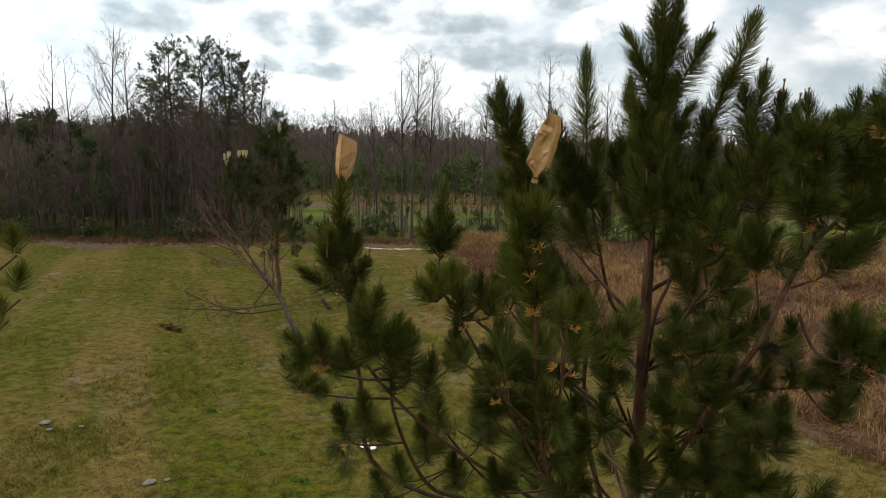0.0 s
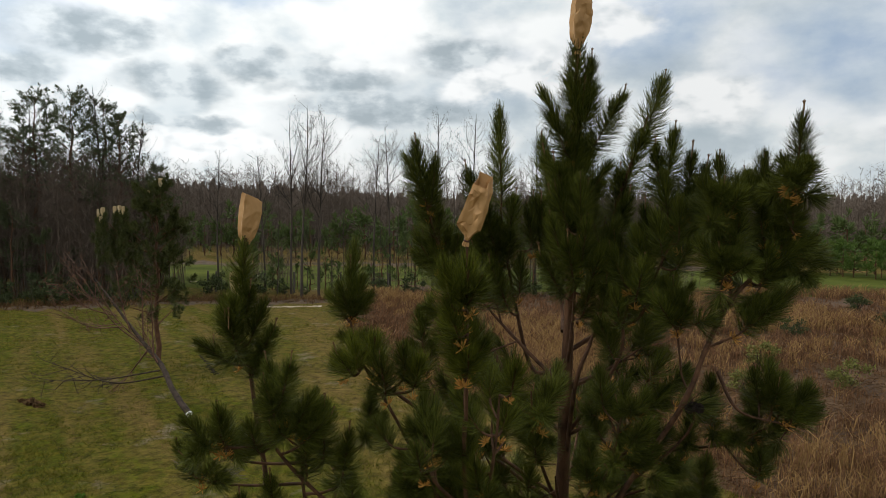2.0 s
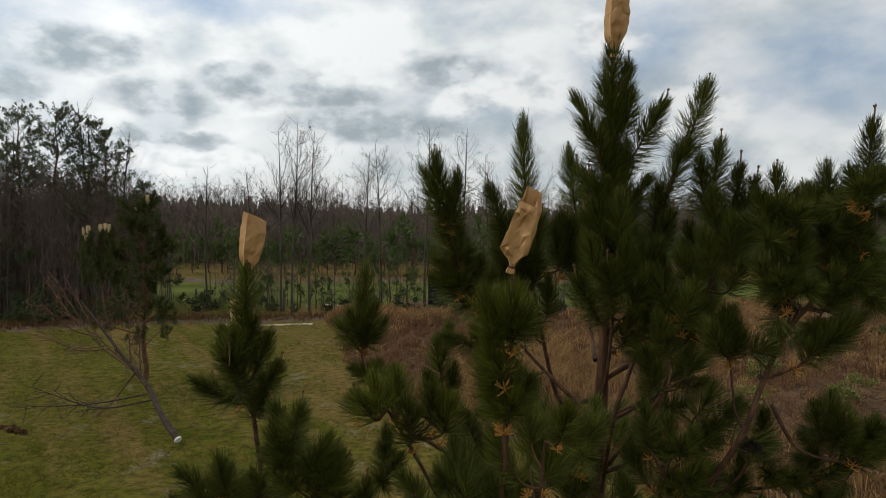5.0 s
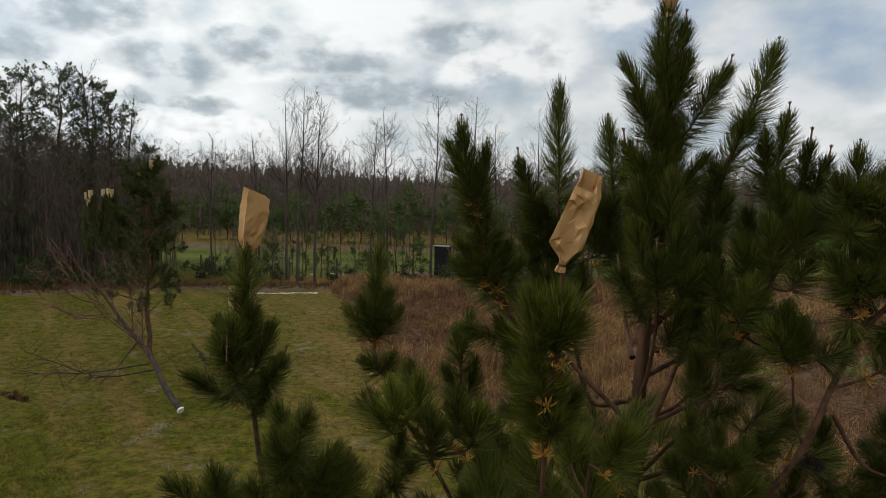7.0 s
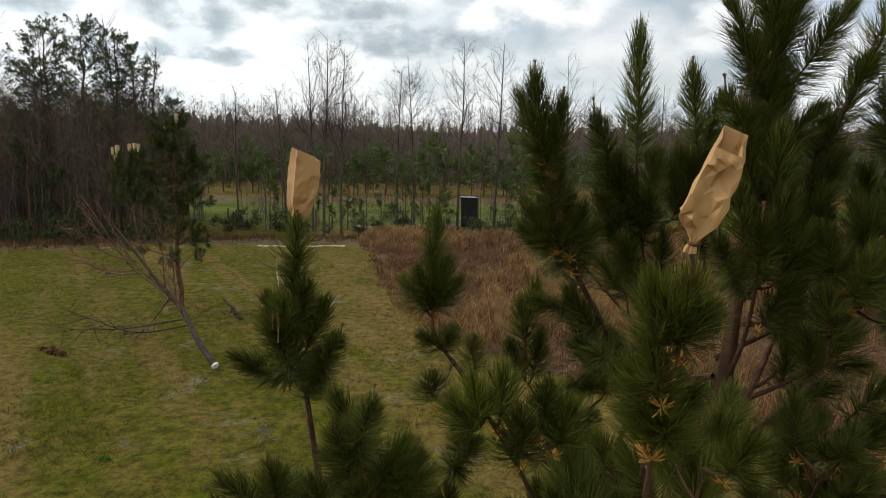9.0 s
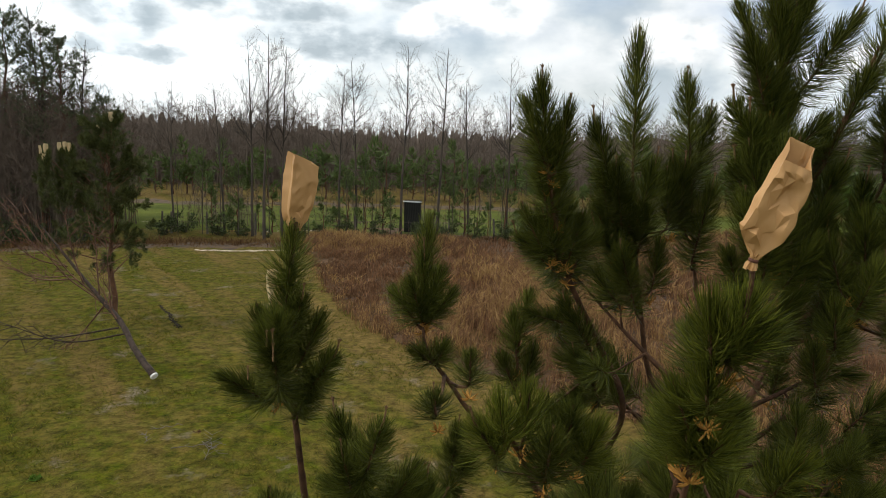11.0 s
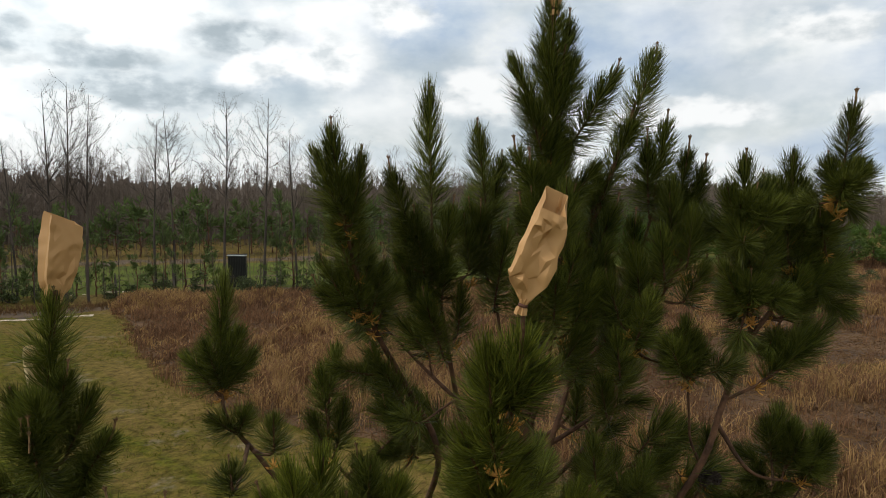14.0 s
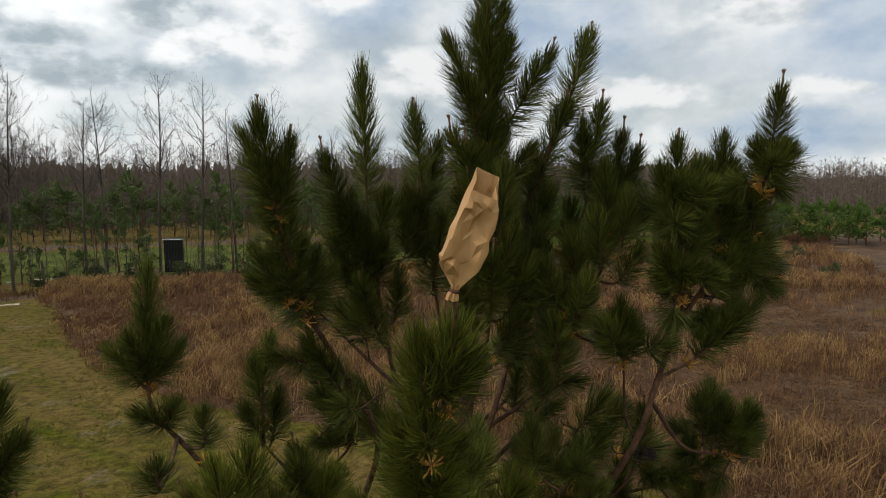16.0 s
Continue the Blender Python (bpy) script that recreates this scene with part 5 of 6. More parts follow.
limb([(2.17, 3.6, 4.62), (2.25, 3.4, 4.4), (2.55, 3.4, 4.31)], 0.014,
     [(2.34, 3.4, 4.72, 2.39, 3.4, 4.43),
      (2.72, 3.4, 4.63, 2.59, 3.4, 4.34),
      (2.43, 3.3, 4.7, 2.47, 3.4, 4.37),
      (2.82, 3.4, 4.45, 2.59, 3.4, 4.28)])
limb([(1.17, 4.55, 2.3), (0.56, 3.5, 3.06), (0.40, 2.9, 3.93), (0.41, 2.45, 4.85), (0.42, 2.22, 5.22), (0.425, 2.13, 5.45), (0.42, 2.1, 5.62)], 0.02,
     [(0.43, 2.12, 5.53, 0.42, 2.17, 5.30),
      (0.33, 2.10, 5.46, 0.42, 2.20, 5.25),
      (0.51, 2.08, 5.45, 0.42, 2.20, 5.25),
      (0.42, 2.36, 5.16, 0.41, 2.43, 4.90),
      (0.33, 2.34, 5.08, 0.41, 2.45, 4.87),
      (0.55, 2.32, 5.09, 0.42, 2.45, 4.87),
      (0.43, 2.20, 5.02, 0.42, 2.42, 4.80)], fresh=True)
limb([(1.14, 3.9, 4.6), (1.14, 3.7, 4.87), (1.15, 3.6, 5.23), (1.15, 3.5, 5.6)], 0.016,
     [(0.94, 3.4, 5.73, 1.07, 3.55, 5.37),
      (1.2, 3.4, 5.71, 1.18, 3.55, 5.34),
      (1.06, 3.35, 5.58, 1.15, 3.6, 5.17),
      (0.87, 3.4, 5.48, 1.07, 3.6, 5.13),
      (1.31, 3.4, 5.52, 1.23, 3.6, 5.17),
      (1.15, 3.45, 6.01, 1.17, 3.5, 5.64),
      (0.98, 3.5, 5.95, 1.1, 3.55, 5.6),
      (1.43, 3.5, 5.71, 1.3, 3.6, 5.37),
      (1.25, 3.4, 5.27, 1.2, 3.65, 4.96)])
limb([(1.2, 3.9, 4.9), (1.6, 3.7, 4.96), (1.7, 3.5, 5.33), (1.79, 3.4, 5.59)], 0.016,
     [(1.66, 3.4, 5.78, 1.73, 3.45, 5.43),
      (1.79, 3.3, 5.87, 1.82, 3.4, 5.53),
      (1.52, 3.4, 5.65, 1.65, 3.55, 5.29),
      (1.89, 3.3, 5.6, 1.8, 3.4, 5.35),
      (1.62, 3.4, 5.44, 1.68, 3.6, 5.08),
      (1.48, 3.5, 5.32, 1.56, 3.7, 4.96),
      (1.77, 3.3, 5.24, 1.74, 3.5, 5.01),
      (1.71, 3.4, 6.02, 1.76, 3.45, 5.68)])
limb([(1.2, 4.6, 1.9), (0.3, 4.35, 2.3), (-1.06, 3.9, 2.88), (-1.18, 3.65, 3.82), (-1.21, 3.55, 4.27), (-1.23, 3.5, 4.57), (-1.25, 3.4, 4.88), (-1.2, 3.3, 5.22), (-1.14, 3.2, 5.56)], 0.026,
     [(-1.15, 3.2, 5.55, -1.21, 3.3, 5.22),
      (-1.18, 3.25, 5.35, -1.24, 3.35, 5.0),
      (-1.34, 3.25, 5.15, -1.29, 3.4, 4.83),
      (-1.04, 3.3, 5.12, -1.2, 3.4, 4.78),
      (-1.51, 3.2, 4.84, -1.33, 3.45, 4.61),
      (-0.97, 3.3, 4.94, -1.21, 3.5, 4.57),
      (-1.11, 3.4, 4.78, -1.22, 3.5, 4.49),
      (-1.23, 3.1, 5.04, -1.27, 3.4, 4.64),
      (-1.11, 3.2, 5.24, -1.24, 3.4, 4.88)])
limb([(1.2, 4.6, 1.9), (0.5, 3.9, 2.7), (-0.4, 3.2, 3.6), (-0.88, 2.95, 4.22), (-0.82, 2.85, 4.56)], 0.022,
     [(-0.69, 2.75, 4.84, -0.81, 2.85, 4.45),
      (-0.55, 2.8, 4.63, -0.73, 2.9, 4.31),
      (-0.87, 2.75, 4.71, -0.82, 2.85, 4.39),
      (-0.44, 2.8, 4.48, -0.69, 2.9, 4.22),
      (-1.13, 2.65, 4.56, -1.14, 2.8, 4.22),
      (-1.36, 2.65, 4.48, -1.21, 2.8, 4.22),
      (-1.0, 2.8, 4.43, -0.95, 2.9, 4.15)])
limb([(1.15, 4.45, 3.2), (0.4, 4.3, 3.8), (-0.21, 4.05, 4.27), (-0.43, 4.0, 4.55), (-0.56, 4.0, 4.74), (-0.59, 4.05, 4.89), (-0.57, 4.1, 5.23)], 0.02,
     [(-0.57, 4.1, 5.52, -0.58, 4.1, 5.13),
      (-0.59, 4.05, 5.33, -0.59, 4.05, 4.89),
      (-0.78, 4.0, 5.12, -0.62, 4.05, 4.87),
      (-0.39, 4.0, 5.12, -0.57, 4.05, 4.88),
      (-0.67, 3.95, 5.19, -0.59, 4.05, 4.89),
      (-0.48, 4.0, 5.24, -0.58, 4.05, 4.92),
      (-0.65, 3.9, 4.79, -0.52, 4.0, 4.65),
      (-0.32, 3.75, 4.85, -0.32, 3.75, 4.6),
      (-0.51, 3.3, 4.77, -0.49, 3.3, 4.6),
      (-0.44, 3.95, 4.82, -0.51, 4.0, 4.65)])
limb([(1.15, 4.4, 3.3), (0.39, 4.3, 3.87), (0.1, 4.25, 4.25), (-0.01, 4.2, 4.41)], 0.018,
     [(0.05, 4.2, 5.08, -0.01, 4.2, 4.75),
      (-0.06, 4.2, 4.95, -0.01, 4.2, 4.58),
      (-0.13, 4.1, 4.71, -0.01, 4.2, 4.41),
      (0.09, 4.2, 4.75, 0.03, 4.2, 4.41),
      (0.23, 4.1, 5.04, 0.51, 4.3, 4.54),
      (0.3, 4.1, 4.74, 0.55, 4.3, 4.3),
      (0.13, 4.0, 4.48, 0.3, 4.2, 4.02)])
limb([(1.18, 4.5, 2.4), (0.6, 3.5, 3.0), (-0.12, 2.7, 4.65), (-0.22, 2.55, 4.85)], 0.018,
     [(-0.26, 2.5, 5.04, -0.23, 2.55, 4.81),
      (-0.14, 2.6, 5.03, -0.15, 2.65, 4.78),
      (0.03, 2.6, 4.99, 0.02, 2.7, 4.71),
      (-0.36, 2.5, 4.95, -0.25, 2.55, 4.77),
      (0.13, 2.6, 4.9, 0.08, 2.7, 4.65),
      (-0.08, 2.4, 4.94, -0.07, 2.6, 4.64)], fresh=True)
limb([(1.2, 4.6, 1.6), (-0.13, 4.0, 2.61), (-0.55, 3.6, 2.97), (-0.72, 3.2, 3.7), (-0.7, 3.0, 4.22)], 0.026,
     [(-0.94, 3.0, 4.77, -0.76, 3.05, 4.28),
      (-0.52, 2.9, 4.53, -0.58, 3.1, 4.02),
      (-0.38, 3.0, 4.31, -0.49, 3.2, 3.82),
      (-0.67, 2.9, 4.46, -0.69, 3.1, 3.92),
      (-0.92, 3.0, 3.98, -0.93, 3.2, 3.49),
      (-1.13, 3.0, 3.85, -1.1, 3.2, 3.43),
      (-1.24, 2.9, 4.37, -1.17, 3.0, 4.07),
      (-1.51, 2.9, 4.22, -1.43, 3.05, 3.89),
      (-0.52, 3.2, 3.75, -0.52, 3.4, 3.26)])
limb([(1.2, 4.6, 1.9), (0.04, 4.2, 2.64), (-0.43, 3.9, 3.26), (-0.66, 3.7, 3.76)], 0.018,
     [(-0.37, 3.8, 4.39, -0.43, 3.9, 3.92),
      (-0.51, 3.6, 3.81, -0.5, 3.8, 3.34),
      (-0.17, 3.8, 3.73, -0.19, 4.0, 3.19),
      (-0.36, 3.6, 3.29, -0.35, 3.8, 2.84),
      (-0.82, 3.5, 3.28, -0.78, 3.7, 2.89),
      (-0.98, 3.4, 3.16, -0.9, 3.6, 2.77)])
limb([(1.18, 4.55, 2.4), (0.84, 4.0, 2.95), (0.68, 3.8, 3.52), (0.47, 3.6, 4.04)], 0.018,
     [(0.36, 3.5, 4.38, 0.46, 3.6, 3.9),
      (0.58, 3.6, 4.14, 0.59, 3.7, 3.65),
      (0.03, 3.4, 4.16, 0.12, 3.5, 3.72),
      (0.31, 3.4, 3.64, 0.34, 3.6, 3.18),
      (0.85, 3.6, 3.89, 0.82, 3.8, 3.39),
      (0.02, 3.3, 3.42, 0.04, 3.5, 3.0),
      (0.57, 3.4, 3.49, 0.62, 3.6, 3.03)], fresh=True)
limb([(1.18, 4.5, 2.9), (1.51, 4.0, 3.46), (1.82, 3.8, 3.92), (2.23, 3.6, 4.09), (2.55, 3.5, 4.28)], 0.017,
     [(2.58, 3.45, 4.55, 2.55, 3.5, 4.28),
      (2.4, 3.5, 4.41, 2.42, 3.6, 4.09),
      (2.46, 3.5, 4.12, 2.47, 3.6, 3.82),
      (1.73, 3.7, 4.34, 1.78, 3.8, 3.91),
      (1.99, 3.6, 4.34, 1.99, 3.7, 3.97),
      (2.12, 3.6, 4.61, 2.17, 3.7, 4.16),
      (1.56, 3.8, 4.12, 1.6, 3.9, 3.63)])
limb([(1.2, 4.58, 2.2), (1.47, 4.0, 3.03), (1.81, 3.8, 3.46), (2.1, 3.7, 3.58)], 0.018,
     [(2.12, 3.6, 4.02, 2.1, 3.7, 3.58),
      (1.84, 3.7, 3.87, 1.85, 3.8, 3.46),
      (1.6, 3.6, 3.61, 1.66, 3.8, 3.16),
      (1.32, 3.7, 3.72, 1.41, 3.9, 3.17),
      (1.9, 3.5, 3.6, 1.93, 3.7, 3.2),
      (1.08, 3.6, 3.51, 1.15, 3.8, 3.04),
      (1.74, 3.4, 3.41, 1.8, 3.6, 3.05)])
limb([(1.17, 4.5, 3.2), (1.18, 3.8, 4.39), (1.28, 3.75, 4.76), (1.37, 3.8, 5.05), (1.36, 3.85, 5.42), (1.39, 3.8, 5.72)], 0.02,
     [(1.42, 3.6, 5.45, 1.35, 3.75, 5.11),
      (1.13, 3.7, 5.64, 1.34, 3.8, 5.27),
      (1.23, 3.7, 5.89, 1.36, 3.8, 5.46),
      (1.37, 3.6, 5.27, 1.34, 3.75, 4.85)])
limb([(0.26, 4.1, 5.16), (0.17, 3.95, 5.42), (0.1, 3.8, 5.7)], 0.012,
     [(0.0, 3.75, 5.84, 0.09, 3.83, 5.54),
      (0.14, 3.8, 5.82, 0.14, 3.88, 5.53),
      (-0.06, 3.85, 5.6, 0.1, 3.93, 5.31),
      (0.05, 3.85, 5.58, 0.16, 3.93, 5.3),
      (0.29, 3.9, 5.59, 0.23, 3.98, 5.29),
      (0.09, 3.7, 6.04, 0.07, 3.78, 5.72)])
limb([(0.74, 4.3, 5.0), (0.68, 4.25, 5.3), (0.66, 4.2, 5.55)], 0.012,
     [(0.4, 4.05, 5.83, 0.49, 4.13, 5.49),
      (0.38, 4.1, 5.63, 0.53, 4.18, 5.31),
      (0.59, 4.1, 5.72, 0.62, 4.18, 5.35),
      (0.7, 4.1, 5.62, 0.67, 4.18, 5.28),
      (0.82, 4.2, 5.8, 0.88, 4.28, 5.43),
      (0.94, 4.25, 5.87, 0.96, 4.33, 5.45),
      (0.54, 4.1, 5.43, 0.59, 4.18, 5.07),
      (0.78, 4.1, 5.42, 0.77, 4.18, 5.06)])


shoot((1.13, 3.62, 6.50), (1.137, 3.58, 7.0), bud=False)


def fill_whorl(z, count, reach, seed, up, poses):
    """Side limbs of the inner and far crown; their shoots go into poses."""
    rng = np.random.default_rng(seed)
    c = min(tl, key=lambda p: abs(p.z - z))
    for i in range(count):
        az = 2 * math.pi * (i + rng.uniform(-0.3, 0.3)) / count + seed
        r = reach * rng.uniform(0.7, 1.15)
        d = Vector((math.cos(az), math.sin(az), 0))
        if d.y < -0.2:
            r *= 0.7
        e = c + d * r + Vector((0, 0, r * up * rng.uniform(0.6, 1.2)))
        mid = c.lerp(e, 0.55) + Vector((0, 0, -0.03 * r))
        line = smooth_line([c, mid, e], 6)
        br = part("branch", mesh_np("branch", *tube_line(line, 0.019, 0.006, 7, 0.05, i), M_TWIG, True), near_pine, m=HOME)
        for k in range(9):
            n = line[int(len(line) * rng.uniform(0.35, 0.99))]
            b = n + Vector(rng.normal(0, 0.12, 3)) if k else e
            if b.y < 4.3 and abs(b.x - 1.15) < 0.3:
                continue
            t = b + (d * 0.5 + Vector((0, 0, 0.75)) + Vector(rng.normal(0, 0.35, 3))).normalized() * rng.uniform(0.2, 0.36)
            if k:
                tw = tube_line(smooth_line([n, n.lerp(b, 0.5), b, b.lerp(t, 0.5)], 3), 0.008, 0.004, 5, 0.05, k)
                part("twig", mesh_np("twig", *tw, M_TWIG, True), br)
            s = (t - b).length / 0.26
            poses.append((int(rng.integers(0, 9)), HOME @ along(b, t) @ Matrix.Diagonal((1, 1, s, 1))))
            if k % 2 == 1:
                part("pollen_cone", CATKINS[k % 3], near_pine, "orange-yellow cluster of pollen cones", m=HOME @ along(b, t) @ Matrix.Scale(rng.uniform(0.8, 1.2), 4))


def bushy_limb(points, radius, count, seed, start=0.4, spread=0.20, length=(0.24, 0.38), fresh=False):
    """A limb whose outer part is thick with shoots that turn upwards."""
    rng = np.random.default_rng(seed)
    line = smooth_line(points, 6)
    shoots = []
    for k in range(count):
        n = line[int((len(line) - 1) * (start + (1 - start) * (k + rng.random()) / count))]
        d = Vector(rng.normal(0, 1, 3))
        d.z = abs(d.z) * 0.4
        b = n + d.normalized() * spread * rng.uniform(0.3, 1.0)
        t = b + ((b - n).normalized() * 0.55 + Vector((0, 0, 0.9)) + Vector(rng.normal(0, 0.15, 3))).normalized() * rng.uniform(*length)
        shoots.append((*t, *b))
    limb(points, radius, shoots, fresh)


bushy_limb([(1.15, 4.45, 3.2), (0.98, 3.9, 3.7), (0.86, 3.45, 4.15), (0.82, 3.2, 4.55)], 0.018, 9, 201)
bushy_limb([(0.40, 3.2, 3.5), (0.52, 2.8, 3.95), (0.58, 2.55, 4.4), (0.60, 2.45, 4.72)], 0.015, 8, 202, fresh=True)
bushy_limb([(0.36, 2.95, 3.85), (0.22, 2.6, 4.15), (0.14, 2.45, 4.45)], 0.014, 7, 203)
bushy_limb([(0.41, 2.52, 4.55), (0.41, 2.36, 4.95), (0.42, 2.2, 5.24)], 0.012, 7, 206, start=0.1, spread=0.12, length=(0.2, 0.28), fresh=True)
bushy_limb([(1.16, 4.5, 2.9), (1.35, 3.9, 3.5), (1.42, 3.5, 4.0), (1.44, 3.3, 4.35)], 0.016, 11, 204)
bushy_limb([(1.17, 4.55, 2.4), (0.70, 3.8, 3.0), (0.30, 3.3, 3.6), (0.10, 3.1, 4.0)], 0.016, 11, 205)

inner = []
fill_whorl(1.8, 5, 1.8, 1, 0.35, inner)
fill_whorl(2.4, 5, 1.7, 2, 0.4, inner)
fill_whorl(2.9, 3, 1.5, 3, 0.45, inner)
fill_whorl(3.3, 3, 1.35, 4, 0.6, inner)
fill_whorl(3.9, 2, 1.15, 5, 0.75, inner)
fill_whorl(4.4, 2, 0.95, 6, 0.8, inner)
part("cone", cone_mesh(670), near_pine, "old open dark brown pine cone", m=HOME @ along((1.93, 3.33, 4.46), (1.88, 3.30, 4.41)))
part("cone", cone_mesh(671), near_pine, "old open dark brown pine cone", m=HOME @ along((1.93, 3.33, 4.46), (1.98, 3.29, 4.41)))
tagged(part("inner_foliage", mesh_np("inner_foliage", *merged_tufts(INNER, inner), M_NEEDLE), near_pine), kind="stuff")

paper_bag((0.42, 2.10, 5.61), (0.500, 2.06, 5.912), 0, -14, "creased brown kraft paper bag tied over a pine shoot", size=0.86)
paper_bag((-1.155, 3.27, 5.525), (-1.125, 3.28, 5.845), 1, 42, "upright brown kraft paper bag tied over a pine shoot", size=1.0)
paper_bag((1.135, 3.57, 6.90), (1.155, 3.55, 7.245), 2, 20, "brown kraft paper bag tied over the pine's leading shoot")
paper_bag((-1.255, 3.36, 5.08), (-1.268, 3.35, 5.315), 1, 25, "small pale paper bag tied low beside the bagged shoot", BAGS_FAR, 1.1)
for base, tip, mesh in (((-1.26, 3.24, 4.90), (-1.30, 3.12, 5.12), SHORT[1]), ((-1.22, 3.22, 4.98), (-1.225, 3.12, 5.2), SHORT[2])):
    part("shoot", mesh, near_pine, m=HOME @ along(Vector(base), Vector(tip)))
for x, y, z, size in ((-1.255, 3.10, 5.03, 0.6), (-1.222, 3.08, 4.97, 0.7), (-1.36, 3.16, 4.85, 0.55)):
    part("bud", BUDS[1], near_pine, "pale brown upright winter bud", m=HOME @ pose(x, y, z, 3, -2, 100 * size) @ Matrix.Scale(size, 4))


# ---------------------------------------------------------------- the bagged pine across the lane
def bagged_pine():
    trunk, crown = pine_mesh(900, 6.3, 0.22, 1.75, TUFT_MID, 230, 1.0, M_NEEDLE_MID, 0.5)
    t = pine(-11.95, 23.0, (trunk, crown), 1.0, 0, "bushy green pine with pale paper bags on its upper shoots", "orchard pines")
    for i, (x, z, s) in enumerate(((-11.73, 6.52, 0.36), (-12.35, 6.15, 0.30), (-13.05, 5.50, 0.34), (-13.36, 5.55, 0.32), (-13.62, 5.52, 0.32), (-13.85, 5.45, 0.34), (-14.25, 5.40, 0.32), (-13.2, 5.42, 0.3), (-13.95, 5.2, 0.26))):
        y = 23.0 + 0.25 * math.sin(i * 2.2)
        paper_bag((x, y, z), (x + 0.03 * math.sin(i * 1.7), y, z + s), i, i * 50, "pale paper bag tied on an upper shoot of the pine", BAGS_FAR)
        # the shoot that carries the bag
        c = Vector((x + 11.95, y - 23.0, z))
        hub = Vector((0.02, 0, z - 1.6 if i < 2 else 4.0))
        v, f = tube_line(smooth_line([hub, hub.lerp(c, 0.6) - Vector((0, 0, 0.2)), c, c + Vector((0, 0, 0.1))], 5), 0.02, 0.007, 6, 0.04, i)
        part("branch", mesh_np("branch", v, f, M_TWIG, True), t)
        for k in range(11):
            low = 0.12 + 0.17 * k
            b = c + Vector((0.10 * low * math.sin(k * 2.3 + i) + 0.16 * low, 0.3 * low * math.cos(k * 3.1), -low))
            part("shoot", TUFT_MID[(i + k) % 4], t, m=along(b, b + Vector((0.35 * math.sin(k * 2.3), 0.3 * math.cos(k * 1.7), 1.0))) @ Matrix.Scale(1.1, 4))


bagged_pine()


# ---------------------------------------------------------------- the felled dead pine
def felled_pine():
    t = thing("felled_pine", (-7.65, 16.3, 0), "felled dead pine propped on its limbs, with a white-sealed cut end", "dead tree")
    o = Vector((-7.85, 16.9, 0))
    pts = [(-7.85, 16.9, 0.16), (-8.5, 17.35, 0.66), (-9.15, 17.95, 1.25), (-9.8, 18.3, 1.75), (-10.45, 18.6, 2.3), (-11.15, 18.9, 2.95), (-11.8, 19.1, 3.6)]
    line = smooth_line([Vector(p) - o for p in pts], 6)
    v, f = tube_line(line, 0.092, 0.020, 10, 0.06, 3)
    part("trunk", mesh_np("trunk", v, f, M_DEADBARK, True), t, "grey-brown dead trunk")
    d = (line[0] - line[1]).normalized()
    bm = bmesh.new()
    bmesh.ops.create_cone(bm, cap_ends=True, segments=16, radius1=0.099, radius2=0.097, depth=0.05)
    bmesh.ops.bevel(bm, geom=list(bm.edges), offset=0.006, segments=1, affect="EDGES")
    part("cut_end", mesh_bm("cut_end", bm, M_WAX), t, "white-painted sawn end", m=along(line[0] - d * 0.02, line[0] + d))
    rng = np.random.default_rng(88)
    tips = [(-10.15, 18.0, 1.95, -9.55, 17.95, 1.1), (-12.5, 17.3, 0.78, -9.5, 17.85, 1.0), (-12.1, 17.1, 1.25, -9.2, 17.7, 0.9), (-12.6, 18.5, 4.0, -10.4, 18.3, 1.6),
            (-12.1, 18.3, 3.9, -10.6, 18.4, 1.75), (-13.4, 19.4, 3.8, -11.5, 18.8, 2.4), (-10.6, 18.6, 3.6, -10.4, 18.3, 1.6), (-11.4, 18.6, 3.9, -10.9, 18.5, 1.95), (-13.4, 18.8, 2.6, -11.2, 18.6, 2.1),
            (-10.2, 18.4, 3.2, -9.9, 18.1, 1.3), (-13.0, 19.6, 2.0, -11.3, 18.7, 2.2), (-11.6, 19.5, 0.02, -10.2, 18.2, 1.5), (-12.9, 18.2, 3.4, -11.5, 18.8, 2.4)]
    for i, s in enumerate(tips):
        e, b = (Vector(q) - o + Vector((0.55 * min(1.0, q[2] / 1.6), 0, 0.12 * min(1.0, q[2]))) for q in (s[:3], s[3:]))
        m = b.lerp(e, 0.5) + Vector((0, 0, -0.12 * (e - b).length * (1 if e.z > b.z else 0.3)))
        ln = smooth_line([b, m, e], 6)
        segs = []
        for k in range(5, len(ln)):
            for _ in range(2):
                q = ln[k] + Vector(rng.normal(0, 0.17, 3)) + (e - b).normalized() * 0.25
                segs.append((*ln[k], 0.011, *q, 0.006))
                for _ in range(2):
                    q2 = q + Vector(rng.normal(0, 0.15, 3)) + Vector((0, 0, 0.09))
                    segs.append((*q, 0.0065, *q2, 0.0035))
        v1, f1 = tube_line(ln, 0.025, 0.007, 6, 0.05, i)
        v2, f2 = tubes(segs, 4)
        part("branch", mesh_np("branch", *joined((v1, f1), (v2, f2)), M_DEADBARK if i in (1, 2) else M_DEADTWIG, True), t)
    # rusty needles that still hang on the upper twigs
    poses = []
    for i in range(34):
        c = Vector((-11.9 + rng.normal(0, 0.6), 18.7 + rng.normal(0, 0.3), 3.5 + rng.normal(0, 0.4))) - o
        s = rng.uniform(0.35, 0.6)
        poses.append((i, along(c, c + Vector(rng.normal(0, 1, 3))) @ Matrix.Diagonal((s, s, s, 1))))
    me = needle_mesh("dead_needles", 0.3, 24, 0.16, 0.004, 5, M_DEADNEEDLE, (60, 20))
